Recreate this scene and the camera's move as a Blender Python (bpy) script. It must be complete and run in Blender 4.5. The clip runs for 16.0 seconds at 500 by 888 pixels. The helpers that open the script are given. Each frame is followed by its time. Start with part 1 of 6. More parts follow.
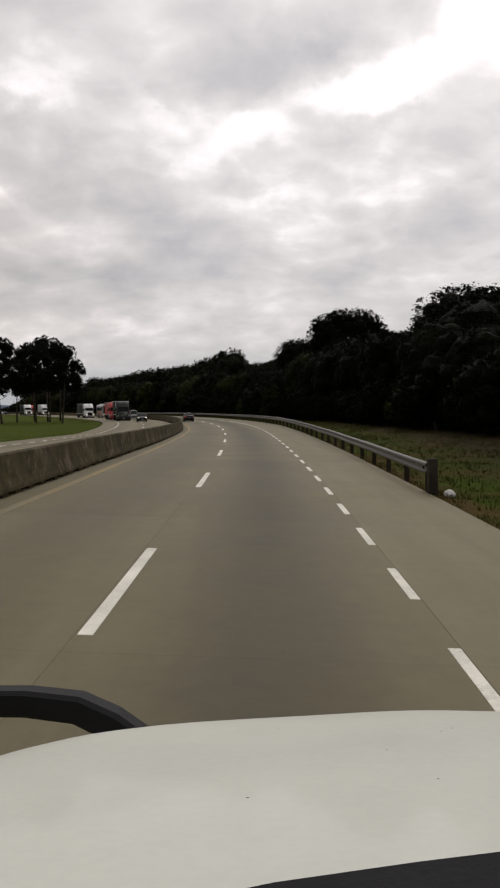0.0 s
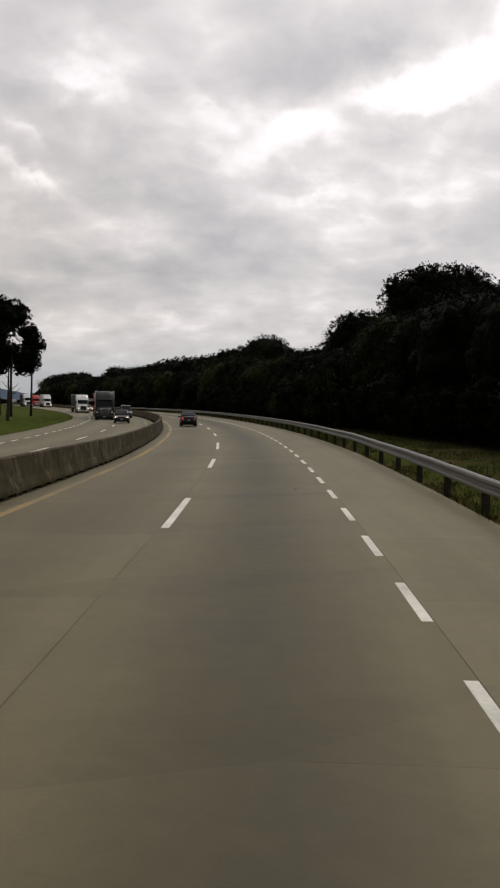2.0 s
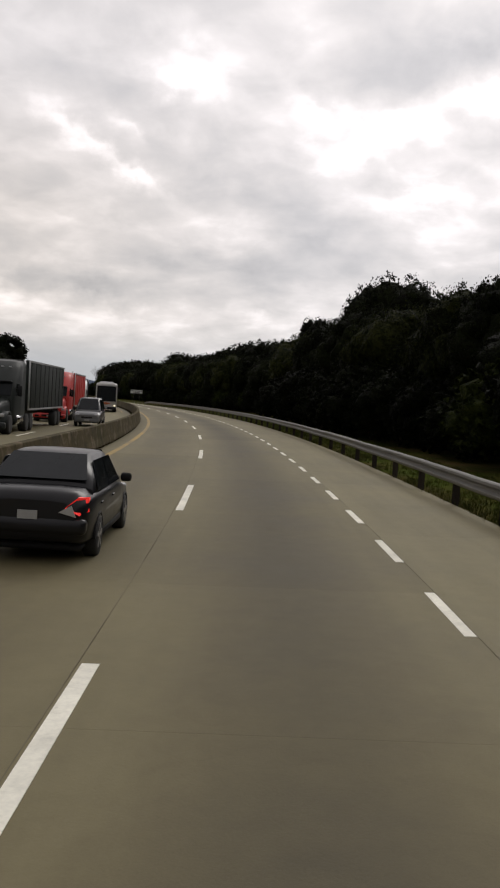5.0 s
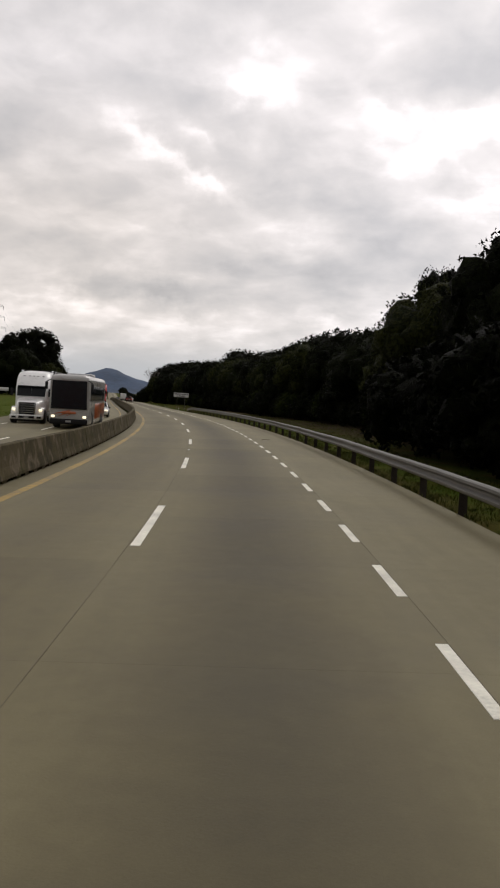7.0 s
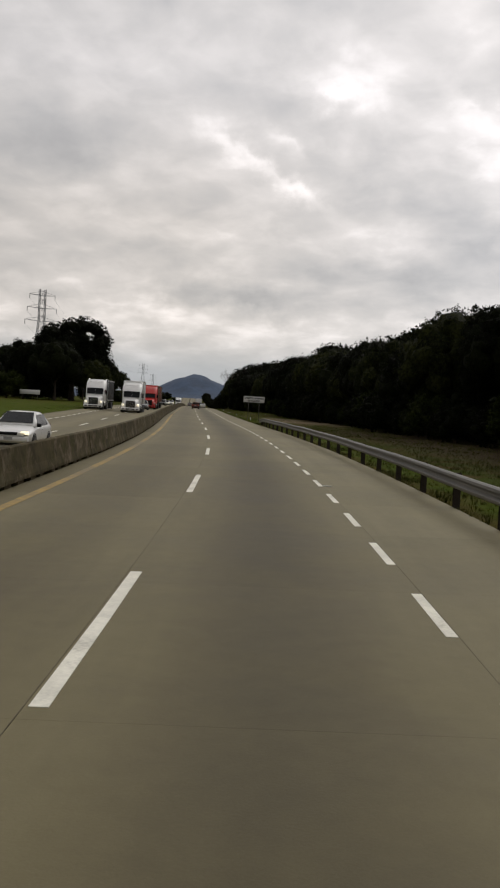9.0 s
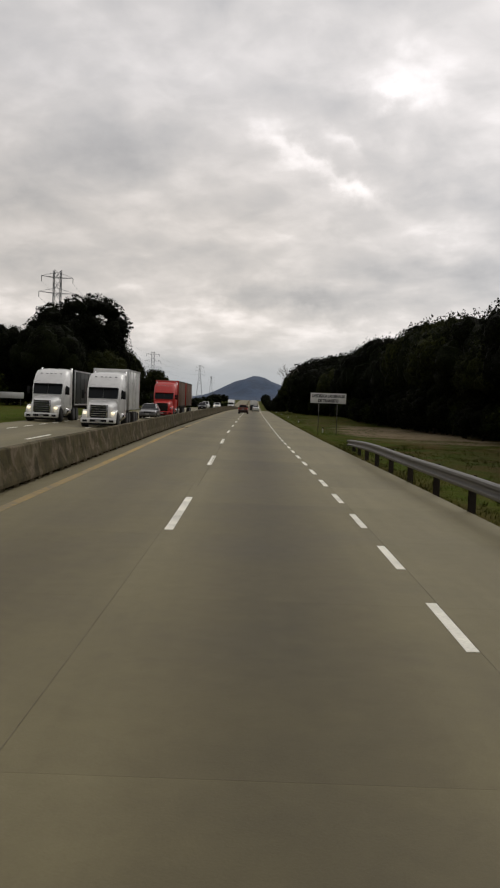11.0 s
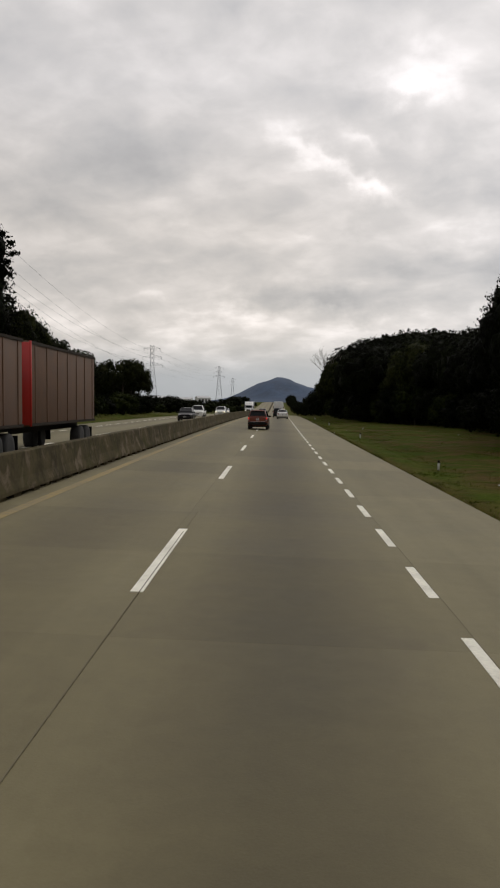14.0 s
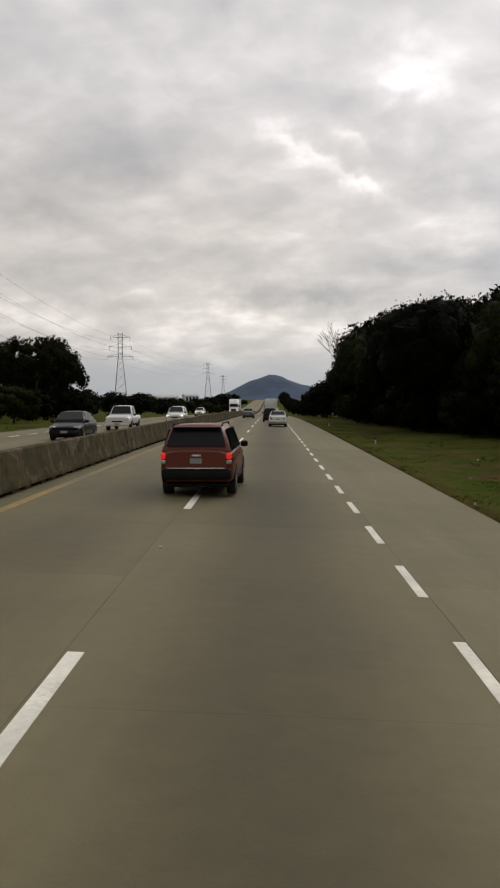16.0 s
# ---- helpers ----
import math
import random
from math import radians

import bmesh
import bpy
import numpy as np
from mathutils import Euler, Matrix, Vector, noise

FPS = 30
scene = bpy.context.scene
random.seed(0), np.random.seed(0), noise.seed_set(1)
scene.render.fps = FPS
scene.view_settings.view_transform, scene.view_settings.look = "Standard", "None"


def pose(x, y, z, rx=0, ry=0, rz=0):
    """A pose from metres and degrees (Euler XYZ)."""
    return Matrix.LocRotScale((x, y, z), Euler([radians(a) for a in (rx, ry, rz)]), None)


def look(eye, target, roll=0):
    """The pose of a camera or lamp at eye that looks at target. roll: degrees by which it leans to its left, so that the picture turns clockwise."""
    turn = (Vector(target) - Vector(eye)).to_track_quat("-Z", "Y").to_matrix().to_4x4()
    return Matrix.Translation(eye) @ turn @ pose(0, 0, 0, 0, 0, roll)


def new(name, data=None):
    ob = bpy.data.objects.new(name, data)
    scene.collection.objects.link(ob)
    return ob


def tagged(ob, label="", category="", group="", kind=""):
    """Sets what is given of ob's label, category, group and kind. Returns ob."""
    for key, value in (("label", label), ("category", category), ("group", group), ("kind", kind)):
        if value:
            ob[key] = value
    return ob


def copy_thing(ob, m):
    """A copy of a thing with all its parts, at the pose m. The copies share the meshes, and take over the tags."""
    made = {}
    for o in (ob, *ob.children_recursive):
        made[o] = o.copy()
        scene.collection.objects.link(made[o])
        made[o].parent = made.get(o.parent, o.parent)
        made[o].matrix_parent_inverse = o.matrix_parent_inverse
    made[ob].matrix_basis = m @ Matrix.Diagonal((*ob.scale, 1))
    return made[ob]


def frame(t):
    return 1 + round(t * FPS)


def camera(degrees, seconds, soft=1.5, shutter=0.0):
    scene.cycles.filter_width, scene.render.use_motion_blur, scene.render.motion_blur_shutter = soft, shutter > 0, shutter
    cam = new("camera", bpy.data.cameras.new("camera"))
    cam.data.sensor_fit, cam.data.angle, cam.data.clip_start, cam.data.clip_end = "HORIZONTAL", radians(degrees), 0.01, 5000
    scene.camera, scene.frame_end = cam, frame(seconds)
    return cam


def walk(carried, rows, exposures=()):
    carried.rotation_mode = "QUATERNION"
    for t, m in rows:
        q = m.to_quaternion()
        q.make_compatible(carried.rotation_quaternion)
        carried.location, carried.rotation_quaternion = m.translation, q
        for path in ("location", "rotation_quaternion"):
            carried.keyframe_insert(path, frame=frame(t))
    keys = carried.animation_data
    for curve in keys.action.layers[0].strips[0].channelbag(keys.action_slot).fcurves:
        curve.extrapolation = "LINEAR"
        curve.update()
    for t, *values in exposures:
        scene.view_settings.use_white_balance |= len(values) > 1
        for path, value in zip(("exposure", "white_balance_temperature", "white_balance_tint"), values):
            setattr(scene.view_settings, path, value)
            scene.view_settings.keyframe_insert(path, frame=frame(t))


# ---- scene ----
# ---- camera and its way ----
cam = camera(32.54, 16.0, soft=2.1)
ROWS = [  # seconds, x, y, z, yaw, pitch, lean
    (0.0, -1.759, -0.905, 2.244, 1.009, -2.544, -1.070),
    (0.5, -1.694, 12.396, 2.240, 1.440, -2.725, -1.046),
    (1.0, -1.760, 25.653, 2.238, 1.699, -2.694, -0.698),
    (1.5, -1.961, 38.795, 2.238, 2.573, -2.570, 0.071),
    (2.0, -2.428, 51.828, 2.242, 3.613, -2.680, 0.860),
    (2.5, -3.125, 64.378, 2.243, 4.324, -2.764, 1.719),
    (3.0, -3.934, 76.326, 2.239, 4.853, -2.586, 2.889),
    (3.5, -4.921, 88.867, 2.231, 6.000, -2.777, 3.699),
    (4.0, -6.230, 100.877, 2.226, 7.078, -2.975, 3.624),
    (4.5, -7.560, 112.863, 2.229, 8.146, -2.939, 3.503),
    (5.0, -9.123, 124.491, 2.231, 9.196, -2.902, 3.382),
    (5.5, -10.942, 136.050, 2.234, 10.187, -2.866, 3.260),
    (6.0, -13.056, 147.823, 2.236, 11.131, -2.829, 3.139),
    (6.5, -15.531, 160.087, 2.237, 12.109, -2.793, 3.018),
    (7.0, -18.220, 172.552, 2.239, 13.888, -2.833, 3.132),
    (7.5, -21.356, 185.185, 2.241, 15.618, -2.881, 3.228),
    (8.0, -24.926, 198.146, 2.242, 17.554, -2.714, 3.190),
    (8.5, -28.719, 210.351, 2.240, 18.810, -2.766, 3.209),
    (9.0, -32.694, 222.215, 2.238, 19.748, -2.730, 3.213),
    (9.5, -36.864, 234.225, 2.239, 20.796, -2.544, 3.127),
    (10.0, -41.395, 246.136, 2.238, 21.871, -2.797, 2.674),
    (10.5, -46.038, 258.092, 2.239, 22.907, -2.802, 2.345),
    (11.0, -50.976, 270.129, 2.241, 23.878, -2.808, 2.016),
    (11.5, -56.167, 282.237, 2.243, 24.580, -2.813, 1.687),
    (12.0, -61.541, 294.416, 2.245, 24.978, -2.819, 1.358),
    (12.5, -67.025, 306.668, 2.246, 25.064, -2.824, 1.029),
    (13.0, -72.502, 319.024, 2.245, 25.604, -2.865, 0.728),
    (13.5, -77.982, 331.294, 2.246, 25.637, -2.429, 0.614),
    (14.0, -83.257, 343.139, 2.247, 25.573, -2.689, 0.252),
    (14.5, -88.406, 354.754, 2.249, 25.249, -2.693, 0.119),
    (15.0, -93.667, 366.766, 2.248, 25.101, -2.733, -0.164),
    (15.5, -98.954, 378.945, 2.245, 25.196, -2.802, -0.302),
    (16.0, -104.383, 391.199, 2.246, 25.079, -2.827, -0.196),
]


def gaze(x, y, z, yaw, pitch, lean):
    a, b = radians(yaw), radians(pitch)
    way = Vector((-math.sin(a) * math.cos(b), math.cos(a) * math.cos(b), math.sin(b)))
    eye = Vector((x, y, z))
    return look(eye, eye + way * 50, lean)


EXPOSURES = (  # seconds, stops, kelvin, tint
    (0.0, -0.14, 6500, 10), (1.0, -0.15, 6500, 10), (2.2, -0.16, 6500, 10), (3.0, -0.01, 6500, 10), (3.6, 0.06, 6500, 10), (6.5, 0.08, 6500, 10),
    (7.4, 0.07, 6500, 10), (8.4, -0.02, 6500, 8), (9.5, -0.05, 6520, 8), (12.5, -0.02, 6520, 8), (16.0, -0.02, 6510, 8))
walk(cam, [(r[0], gaze(*r[1:])) for r in ROWS], EXPOSURES)

# ---- world and light: a closed layer of grey cloud, sun behind it ahead of the traveller ----
SUN_AZ, SUN_EL = 14.0, 42.0          # degrees: to the right of +y, above the horizon
world = bpy.data.worlds.new("sky")
scene.world = world
world.use_nodes = True
nt = world.node_tree
nt.nodes.clear()


def mth(tree, op, a, b=None, c=None, clamp=False):
    n = tree.nodes.new("ShaderNodeMath")
    n.operation, n.use_clamp = op, clamp
    for i, v in enumerate((a, b, c)):
        if v is None:
            continue
        if isinstance(v, (int, float)):
            n.inputs[i].default_value = v
        else:
            tree.links.new(v, n.inputs[i])
    return n.outputs[0]


def ramp(tree, fac, stops):
    n = tree.nodes.new("ShaderNodeValToRGB")
    el = n.color_ramp.elements
    while len(el) < len(stops):
        el.new(0.5)
    for e, (p, c) in zip(el, stops):
        e.position = p
        e.color = (*c, 1) if len(c) == 3 else c
    tree.links.new(fac, n.inputs[0])
    return n.outputs[0]


def mixc(tree, fac, a, b, blend="MIX"):
    n = tree.nodes.new("ShaderNodeMix")
    n.data_type, n.blend_type = "RGBA", blend
    for i, v in ((0, fac), (6, a), (7, b)):
        if isinstance(v, (int, float)):
            n.inputs[i].default_value = v
        elif isinstance(v, tuple):
            n.inputs[i].default_value = (*v, 1)
        else:
            tree.links.new(v, n.inputs[i])
    return n.outputs[2]


def noise_tex(tree, vec, scale, detail=5.0, rough=0.55, dist=0.0):
    n = tree.nodes.new("ShaderNodeTexNoise")
    n.inputs["Scale"].default_value = scale
    n.inputs["Detail"].default_value = detail
    n.inputs["Roughness"].default_value = rough
    n.inputs["Distortion"].default_value = dist
    if vec is not None:
        tree.links.new(vec, n.inputs["Vector"])
    return n.outputs["Fac"]


sky = nt.nodes.new("ShaderNodeTexSky")
sky.sky_type, sky.sun_disc = "NISHITA", False
sky.sun_elevation, sky.sun_rotation = radians(SUN_EL), radians(SUN_AZ)
tc = nt.nodes.new("ShaderNodeTexCoord")
sep = nt.nodes.new("ShaderNodeSeparateXYZ")
nt.links.new(tc.outputs["Generated"], sep.inputs[0])
zz = mth(nt, "ADD", mth(nt, "MAXIMUM", sep.outputs[2], 0.0), 0.30)
flat = nt.nodes.new("ShaderNodeCombineXYZ")
nt.links.new(mth(nt, "DIVIDE", sep.outputs[0], zz), flat.inputs[0])
nt.links.new(mth(nt, "DIVIDE", sep.outputs[1], zz), flat.inputs[1])
big = noise_tex(nt, flat.outputs[0], 1.0, 3.0, 0.5, 0.15)
mid = noise_tex(nt, flat.outputs[0], 4.0, 9.0, 0.5, 0.25)
small = noise_tex(nt, flat.outputs[0], 10.0, 5.0, 0.5, 0.3)
lump = mth(nt, "ADD", mth(nt, "MULTIPLY", big, 0.20), mth(nt, "MULTIPLY", mid, 0.42))
lump = mth(nt, "ADD", lump, mth(nt, "MULTIPLY_ADD", small, 0.22, 0.062))
# single clouds and bright rifts: azimuth to the left of +y, elevation, half width, half height, tilt, weight (degrees)
LOW_CLOUDS = ((9.4, 8.9, 5.4, 2.1, 0, 1.0), (5.9, 10.9, 3.7, 2.7, -30, 0.9), (8.6, 6.0, 3.4, 0.9, 0, 0.7), (-6.3, 9.0, 4.2, 1.4, 18, 0.6), (20.0, 7.0, 8.4, 1.4, -3, 0.7),
              (25.6, 7.0, 3.8, 1.3, -8, 0.9), (20.2, 6.7, 5.0, 1.2, 0, 0.9), (15.2, 7.9, 3.4, 1.5, -10, 0.5), (39.2, 12.4, 5.8, 1.8, 0, 0.6), (38.9, 9.2, 4.8, 1.5, 0, 0.6), (14.7, 8.6, 3.8, 1.1, 10, 0.4))
HIGH_CLOUDS = ((-4.3, 22.0, 10.2, 2.9, 17, 1.2), (-3.8, 17.3, 4.8, 2.6, -20, 0.6), (-9.3, 18.4, 4.8, 1.1, 20, 0.6), (8.6, 13.7, 7.0, 2.3, 0, 0.4), (17.1, 16.2, 7.1, 2.1, -30, 0.45),
               (32.5, 15.5, 5.5, 3.4, 0, 0.5), (34.2, 15.6, 6.3, 2.3, 0, 0.3), (14.0, 26.0, 9.0, 2.4, 8, 0.5), (27.0, 24.5, 8.0, 2.2, -6, 0.4))
RIFTS = ((-14.3, 22.1, 9.0, 6.8, 0, 1.2), (1.0, 17.7, 4.8, 2.3, 5, 0.8), (-6.0, 19.5, 7.2, 1.4, 8, 0.9), (-8.9, 13.4, 9.3, 2.1, 0, 0.7), (-0.7, 13.4, 4.7, 1.1, 20, 0.6),
         (6.6, 18.9, 2.8, 1.1, -20, 0.5), (20.4, 15.5, 7.5, 0.8, -27, 0.6), (15.5, 19.8, 4.0, 1.2, -5, 0.6), (-5.7, 18.5, 10.4, 6.1, 0, 0.5))
GLEAMS = ((18.3, 16.3, 3.6, 0.9, -30, 0.6), (22.4, 16.1, 2.8, 1.5, -40, 0.6), (17.4, 14.0, 4.7, 0.8, -22, 0.6), (14.8, 19.8, 6.0, 1.8, -10, 0.5), (11.8, 13.6, 2.0, 3.6, 0, 0.6),
          (5.2, 17.5, 6.4, 2.6, 10, 0.6), (16.4, 21.5, 7.3, 2.0, -5, 0.5), (31.0, 5.0, 22.0, 2.4, 0, 0.60), (17.0, 5.0, 20.0, 2.2, 0, 0.34))
skyxy = nt.nodes.new("ShaderNodeCombineXYZ")
nt.links.new(mth(nt, "MULTIPLY", mth(nt, "ARCTAN2", sep.outputs[0], sep.outputs[1]), 57.2958), skyxy.inputs[0])
nt.links.new(mth(nt, "MULTIPLY", mth(nt, "ARCSINE", sep.outputs[2]), 57.2958), skyxy.inputs[1])
ragged = nt.nodes.new("ShaderNodeTexNoise")
ragged.inputs["Scale"].default_value, ragged.inputs["Detail"].default_value, ragged.inputs["Roughness"].default_value = 0.30, 5.0, 0.62
nt.links.new(skyxy.outputs[0], ragged.inputs["Vector"])
shove = nt.nodes.new("ShaderNodeVectorMath")
shove.operation = "MULTIPLY_ADD"
nt.links.new(ragged.outputs["Color"], shove.inputs[0])
shove.inputs[1].default_value, shove.inputs[2].default_value = (4.0, 3.2, 0.0), (-2.0, -1.6, 0.0)
torn = nt.nodes.new("ShaderNodeVectorMath")
nt.links.new(skyxy.outputs[0], torn.inputs[0])
nt.links.new(shove.outputs[0], torn.inputs[1])
for rows, sign in ((LOW_CLOUDS, -0.145), (HIGH_CLOUDS, -0.17), (RIFTS, 0.15), (GLEAMS, 0.13)):
    for az_, el_, hw_, hh_, tilt_, weight_ in rows:
        mp = nt.nodes.new("ShaderNodeMapping")
        mp.vector_type = "TEXTURE"
        mp.inputs["Location"].default_value = (-az_, el_, 0.0)
        mp.inputs["Rotation"].default_value = (0.0, 0.0, radians(tilt_))
        mp.inputs["Scale"].default_value = (hw_ * 1.45, hh_ * 1.45, 1.0)
        nt.links.new(torn.outputs[0], mp.inputs["Vector"])
        puff = nt.nodes.new("ShaderNodeTexGradient")
        puff.gradient_type = "QUADRATIC_SPHERE"
        nt.links.new(mp.outputs[0], puff.inputs[0])
        lump = mth(nt, "MULTIPLY_ADD", puff.outputs["Fac"], sign * weight_, lump)
CLOUD_STOPS = ((0.18, (2.9, 2.86, 3.0)), (0.36, (4.3, 4.16, 4.22)), (0.46, (5.26, 5.0, 4.98)), (0.53, (6.2, 5.85, 5.82)), (0.63, (8.6, 8.1, 8.15)))
cloud = ramp(nt, lump, [(p, tuple(v / 10 for v in c)) for p, c in CLOUD_STOPS])
# thinner cloud round the hidden sun, duller and smoother towards the horizon
sv = Vector((math.sin(radians(SUN_AZ)) * math.cos(radians(SUN_EL)), math.cos(radians(SUN_AZ)) * math.cos(radians(SUN_EL)), math.sin(radians(SUN_EL))))
dotn = nt.nodes.new("ShaderNodeVectorMath")
dotn.operation = "DOT_PRODUCT"
nt.links.new(tc.outputs["Generated"], dotn.inputs[0])
dotn.inputs[1].default_value = sv
near_sun = mth(nt, "POWER", mth(nt, "MAXIMUM", dotn.outputs["Value"], 0.0), 6.0)
# the unseen sky away from the sun is dimmed, to darken faces turned to it
away_dim = ramp(nt, mth(nt, "MULTIPLY_ADD", dotn.outputs["Value"], 0.5, 0.5), [(0.25, (0.50, 0.50, 0.50)), (0.60, (0.64, 0.64, 0.64)), (0.83, (0.82, 0.82, 0.82))])
gain = mth(nt, "ADD", mth(nt, "MULTIPLY", near_sun, 0.36), away_dim)
low = ramp(nt, mth(nt, "MAXIMUM", sep.outputs[2], 0.0), [(0.0, (1, 1, 1)), (0.03, (0.88, 0.88, 0.88)), (0.058, (0.30, 0.30, 0.30)), (0.09, (0.0, 0.0, 0.0))])
cloud = mixc(nt, low, cloud, (0.365, 0.379, 0.402))
# a warmer, hazier band over the horizon along the straight
haze = ramp(nt, mth(nt, "MAXIMUM", sep.outputs[2], 0.0), [(0.03, (0, 0, 0)), (0.07, (1, 1, 1)), (0.20, (1, 1, 1)), (0.34, (0, 0, 0))])
haze = mth(nt, "MULTIPLY", haze, mth(nt, "MULTIPLY_ADD", mth(nt, "ARCTAN2", sep.outputs[0], sep.outputs[1]), -3.0, -0.3, clamp=True))
cloud = mixc(nt, haze, cloud, (1.0, 0.972, 0.925), "MULTIPLY")
cm = nt.nodes.new("ShaderNodeVectorMath")
cm.operation = "SCALE"
nt.links.new(cloud, cm.inputs[0])
nt.links.new(mth(nt, "MULTIPLY", gain, 10.0), cm.inputs["Scale"])
full = mixc(nt, 0.97, sky.outputs[0], cm.outputs[0])
bg = nt.nodes.new("ShaderNodeBackground")
bg.inputs[1].default_value = 0.148
nt.links.new(full, bg.inputs[0])
wo = nt.nodes.new("ShaderNodeOutputWorld")
nt.links.new(bg.outputs[0], wo.inputs[0])

sun = new("sun", bpy.data.lights.new("sun", "SUN"))
sun.data.energy, sun.data.angle, sun.data.color = 0.62, radians(25), (1.0, 0.96, 0.9)
sun.matrix_world = look(sv * 100, (0, 0, 0))


# ---- materials ----
def material(name, base, rough=0.6, metal=0.0, vary=0.25, scale=3.0, fine=60.0, bump=0.1, coat=0.0, rand=0.0, tint=None):
    m = bpy.data.materials.new(name)
    m.use_nodes = True
    t = m.node_tree
    b = t.nodes["Principled BSDF"]
    tc = t.nodes.new("ShaderNodeTexCoord").outputs["Object"]
    n1 = noise_tex(t, tc, scale, 4.0, 0.6, 0.3)
    n2 = noise_tex(t, tc, fine, 3.0, 0.6)
    dark = tuple(c * (1 - vary) for c in base)
    lite = tuple(min(1.0, c * (1 + vary)) for c in (tint or base))
    col = ramp(t, mth(t, "ADD", mth(t, "MULTIPLY", n1, 0.7), mth(t, "MULTIPLY", n2, 0.3)), [(0.3, dark), (0.7, lite)])
    if rand:
        info = t.nodes.new("ShaderNodeObjectInfo").outputs["Random"]
        k = mth(t, "ADD", mth(t, "MULTIPLY", info, 2 * rand), 1 - rand)
        comb = t.nodes.new("ShaderNodeVectorMath")
        comb.operation = "SCALE"
        t.links.new(col, comb.inputs[0])
        t.links.new(k, comb.inputs["Scale"])
        col = comb.outputs[0]
    t.links.new(col, b.inputs["Base Color"])
    b.inputs["Metallic"].default_value = metal
    t.links.new(mth(t, "ADD", mth(t, "MULTIPLY", n1, 0.25), max(0.02, rough - 0.12)), b.inputs["Roughness"])
    b.inputs["Coat Weight"].default_value = coat
    b.inputs["Coat Roughness"].default_value = 0.05
    if bump:
        bn = t.nodes.new("ShaderNodeBump")
        bn.inputs["Strength"].default_value = bump
        bn.inputs["Distance"].default_value = 0.02
        t.links.new(mth(t, "ADD", mth(t, "MULTIPLY", n1, 0.4), n2), bn.inputs["Height"])
        t.links.new(bn.outputs[0], b.inputs["Normal"])
    return m


def lamp_material(name, colour, strength):
    m = bpy.data.materials.new(name)
    m.use_nodes = True
    b = m.node_tree.nodes["Principled BSDF"]
    b.inputs["Base Color"].default_value = (*colour, 1)
    b.inputs["Roughness"].default_value = 0.15
    b.inputs["Emission Color"].default_value = (*colour, 1)
    b.inputs["Emission Strength"].default_value = strength
    return m


def slab_material():
    """Worn grey-brown highway concrete: slab to slab tone, stains along the wheels' way, fine tining."""
    m = bpy.data.materials.new("concrete_slab")
    m.use_nodes = True
    t = m.node_tree
    b = t.nodes["Principled BSDF"]
    uv = t.nodes.new("ShaderNodeUVMap")
    uv.uv_map = "way"
    sp = t.nodes.new("ShaderNodeSeparateXYZ")
    t.links.new(uv.outputs[0], sp.inputs[0])
    tc = t.nodes.new("ShaderNodeTexCoord").outputs["Object"]
    cb = t.nodes.new("ShaderNodeCombineXYZ")
    t.links.new(mth(t, "MULTIPLY", sp.outputs[0], 1.6), cb.inputs[0])
    t.links.new(mth(t, "MULTIPLY", sp.outputs[1], 0.12), cb.inputs[1])
    streak = noise_tex(t, cb.outputs[0], 1.0, 4.0, 0.6, 0.2)
    blot = noise_tex(t, tc, 0.35, 5.0, 0.6, 0.5)
    grain = noise_tex(t, tc, 45.0, 4.0, 0.7)
    # oil and rubber darkening in the middle of each lane, at a lane's pitch
    cyc = mth(t, "COSINE", mth(t, "MULTIPLY", mth(t, "ADD", sp.outputs[0], 1.75), 2 * math.pi / 3.5))
    stain = mth(t, "MULTIPLY", mth(t, "ADD", mth(t, "MULTIPLY", cyc, 0.5), 0.5), mth(t, "ADD", mth(t, "MULTIPLY", streak, 0.6), 0.15))
    v = mth(t, "ADD", mth(t, "MULTIPLY", streak, 0.40), mth(t, "MULTIPLY", blot, 0.45))
    mott = noise_tex(t, tc, 3.2, 5.0, 0.65, 0.4)
    v = mth(t, "ADD", v, mth(t, "MULTIPLY", grain, 0.15))
    v = mth(t, "ADD", v, mth(t, "MULTIPLY", mth(t, "SUBTRACT", mott, 0.5), 0.22))
    v = mth(t, "SUBTRACT", v, mth(t, "MULTIPLY", mth(t, "MULTIPLY", stain, mth(t, "LESS_THAN", sp.outputs[0], 0.08)), mth(t, "MULTIPLY_ADD", mth(t, "GREATER_THAN", sp.outputs[0], -3.6), 0.48, 0.42)))
    # the driven lanes are polished darker than the shoulder
    v = mth(t, "SUBTRACT", v, mth(t, "MULTIPLY", mth(t, "LESS_THAN", sp.outputs[0], 0.08), 0.08))
    v = mth(t, "ADD", v, mth(t, "MULTIPLY", t.nodes.new("ShaderNodeObjectInfo").outputs["Random"], 0.12))
    col = ramp(t, v, [(0.0, (0.072, 0.060, 0.030)), (0.26, (0.118, 0.0995, 0.051)), (0.46, (0.159, 0.137, 0.071)), (0.74, (0.216, 0.190, 0.105))])
    t.links.new(col, b.inputs["Base Color"])
    t.links.new(mth(t, "ADD", mth(t, "MULTIPLY", blot, 0.2), 0.62), b.inputs["Roughness"])
    b.inputs["Specular IOR Level"].default_value = 0.3
    bn = t.nodes.new("ShaderNodeBump")
    bn.inputs["Strength"].default_value = 0.25
    bn.inputs["Distance"].default_value = 0.01
    t.links.new(grain, bn.inputs["Height"])
    t.links.new(bn.outputs[0], b.inputs["Normal"])
    return m


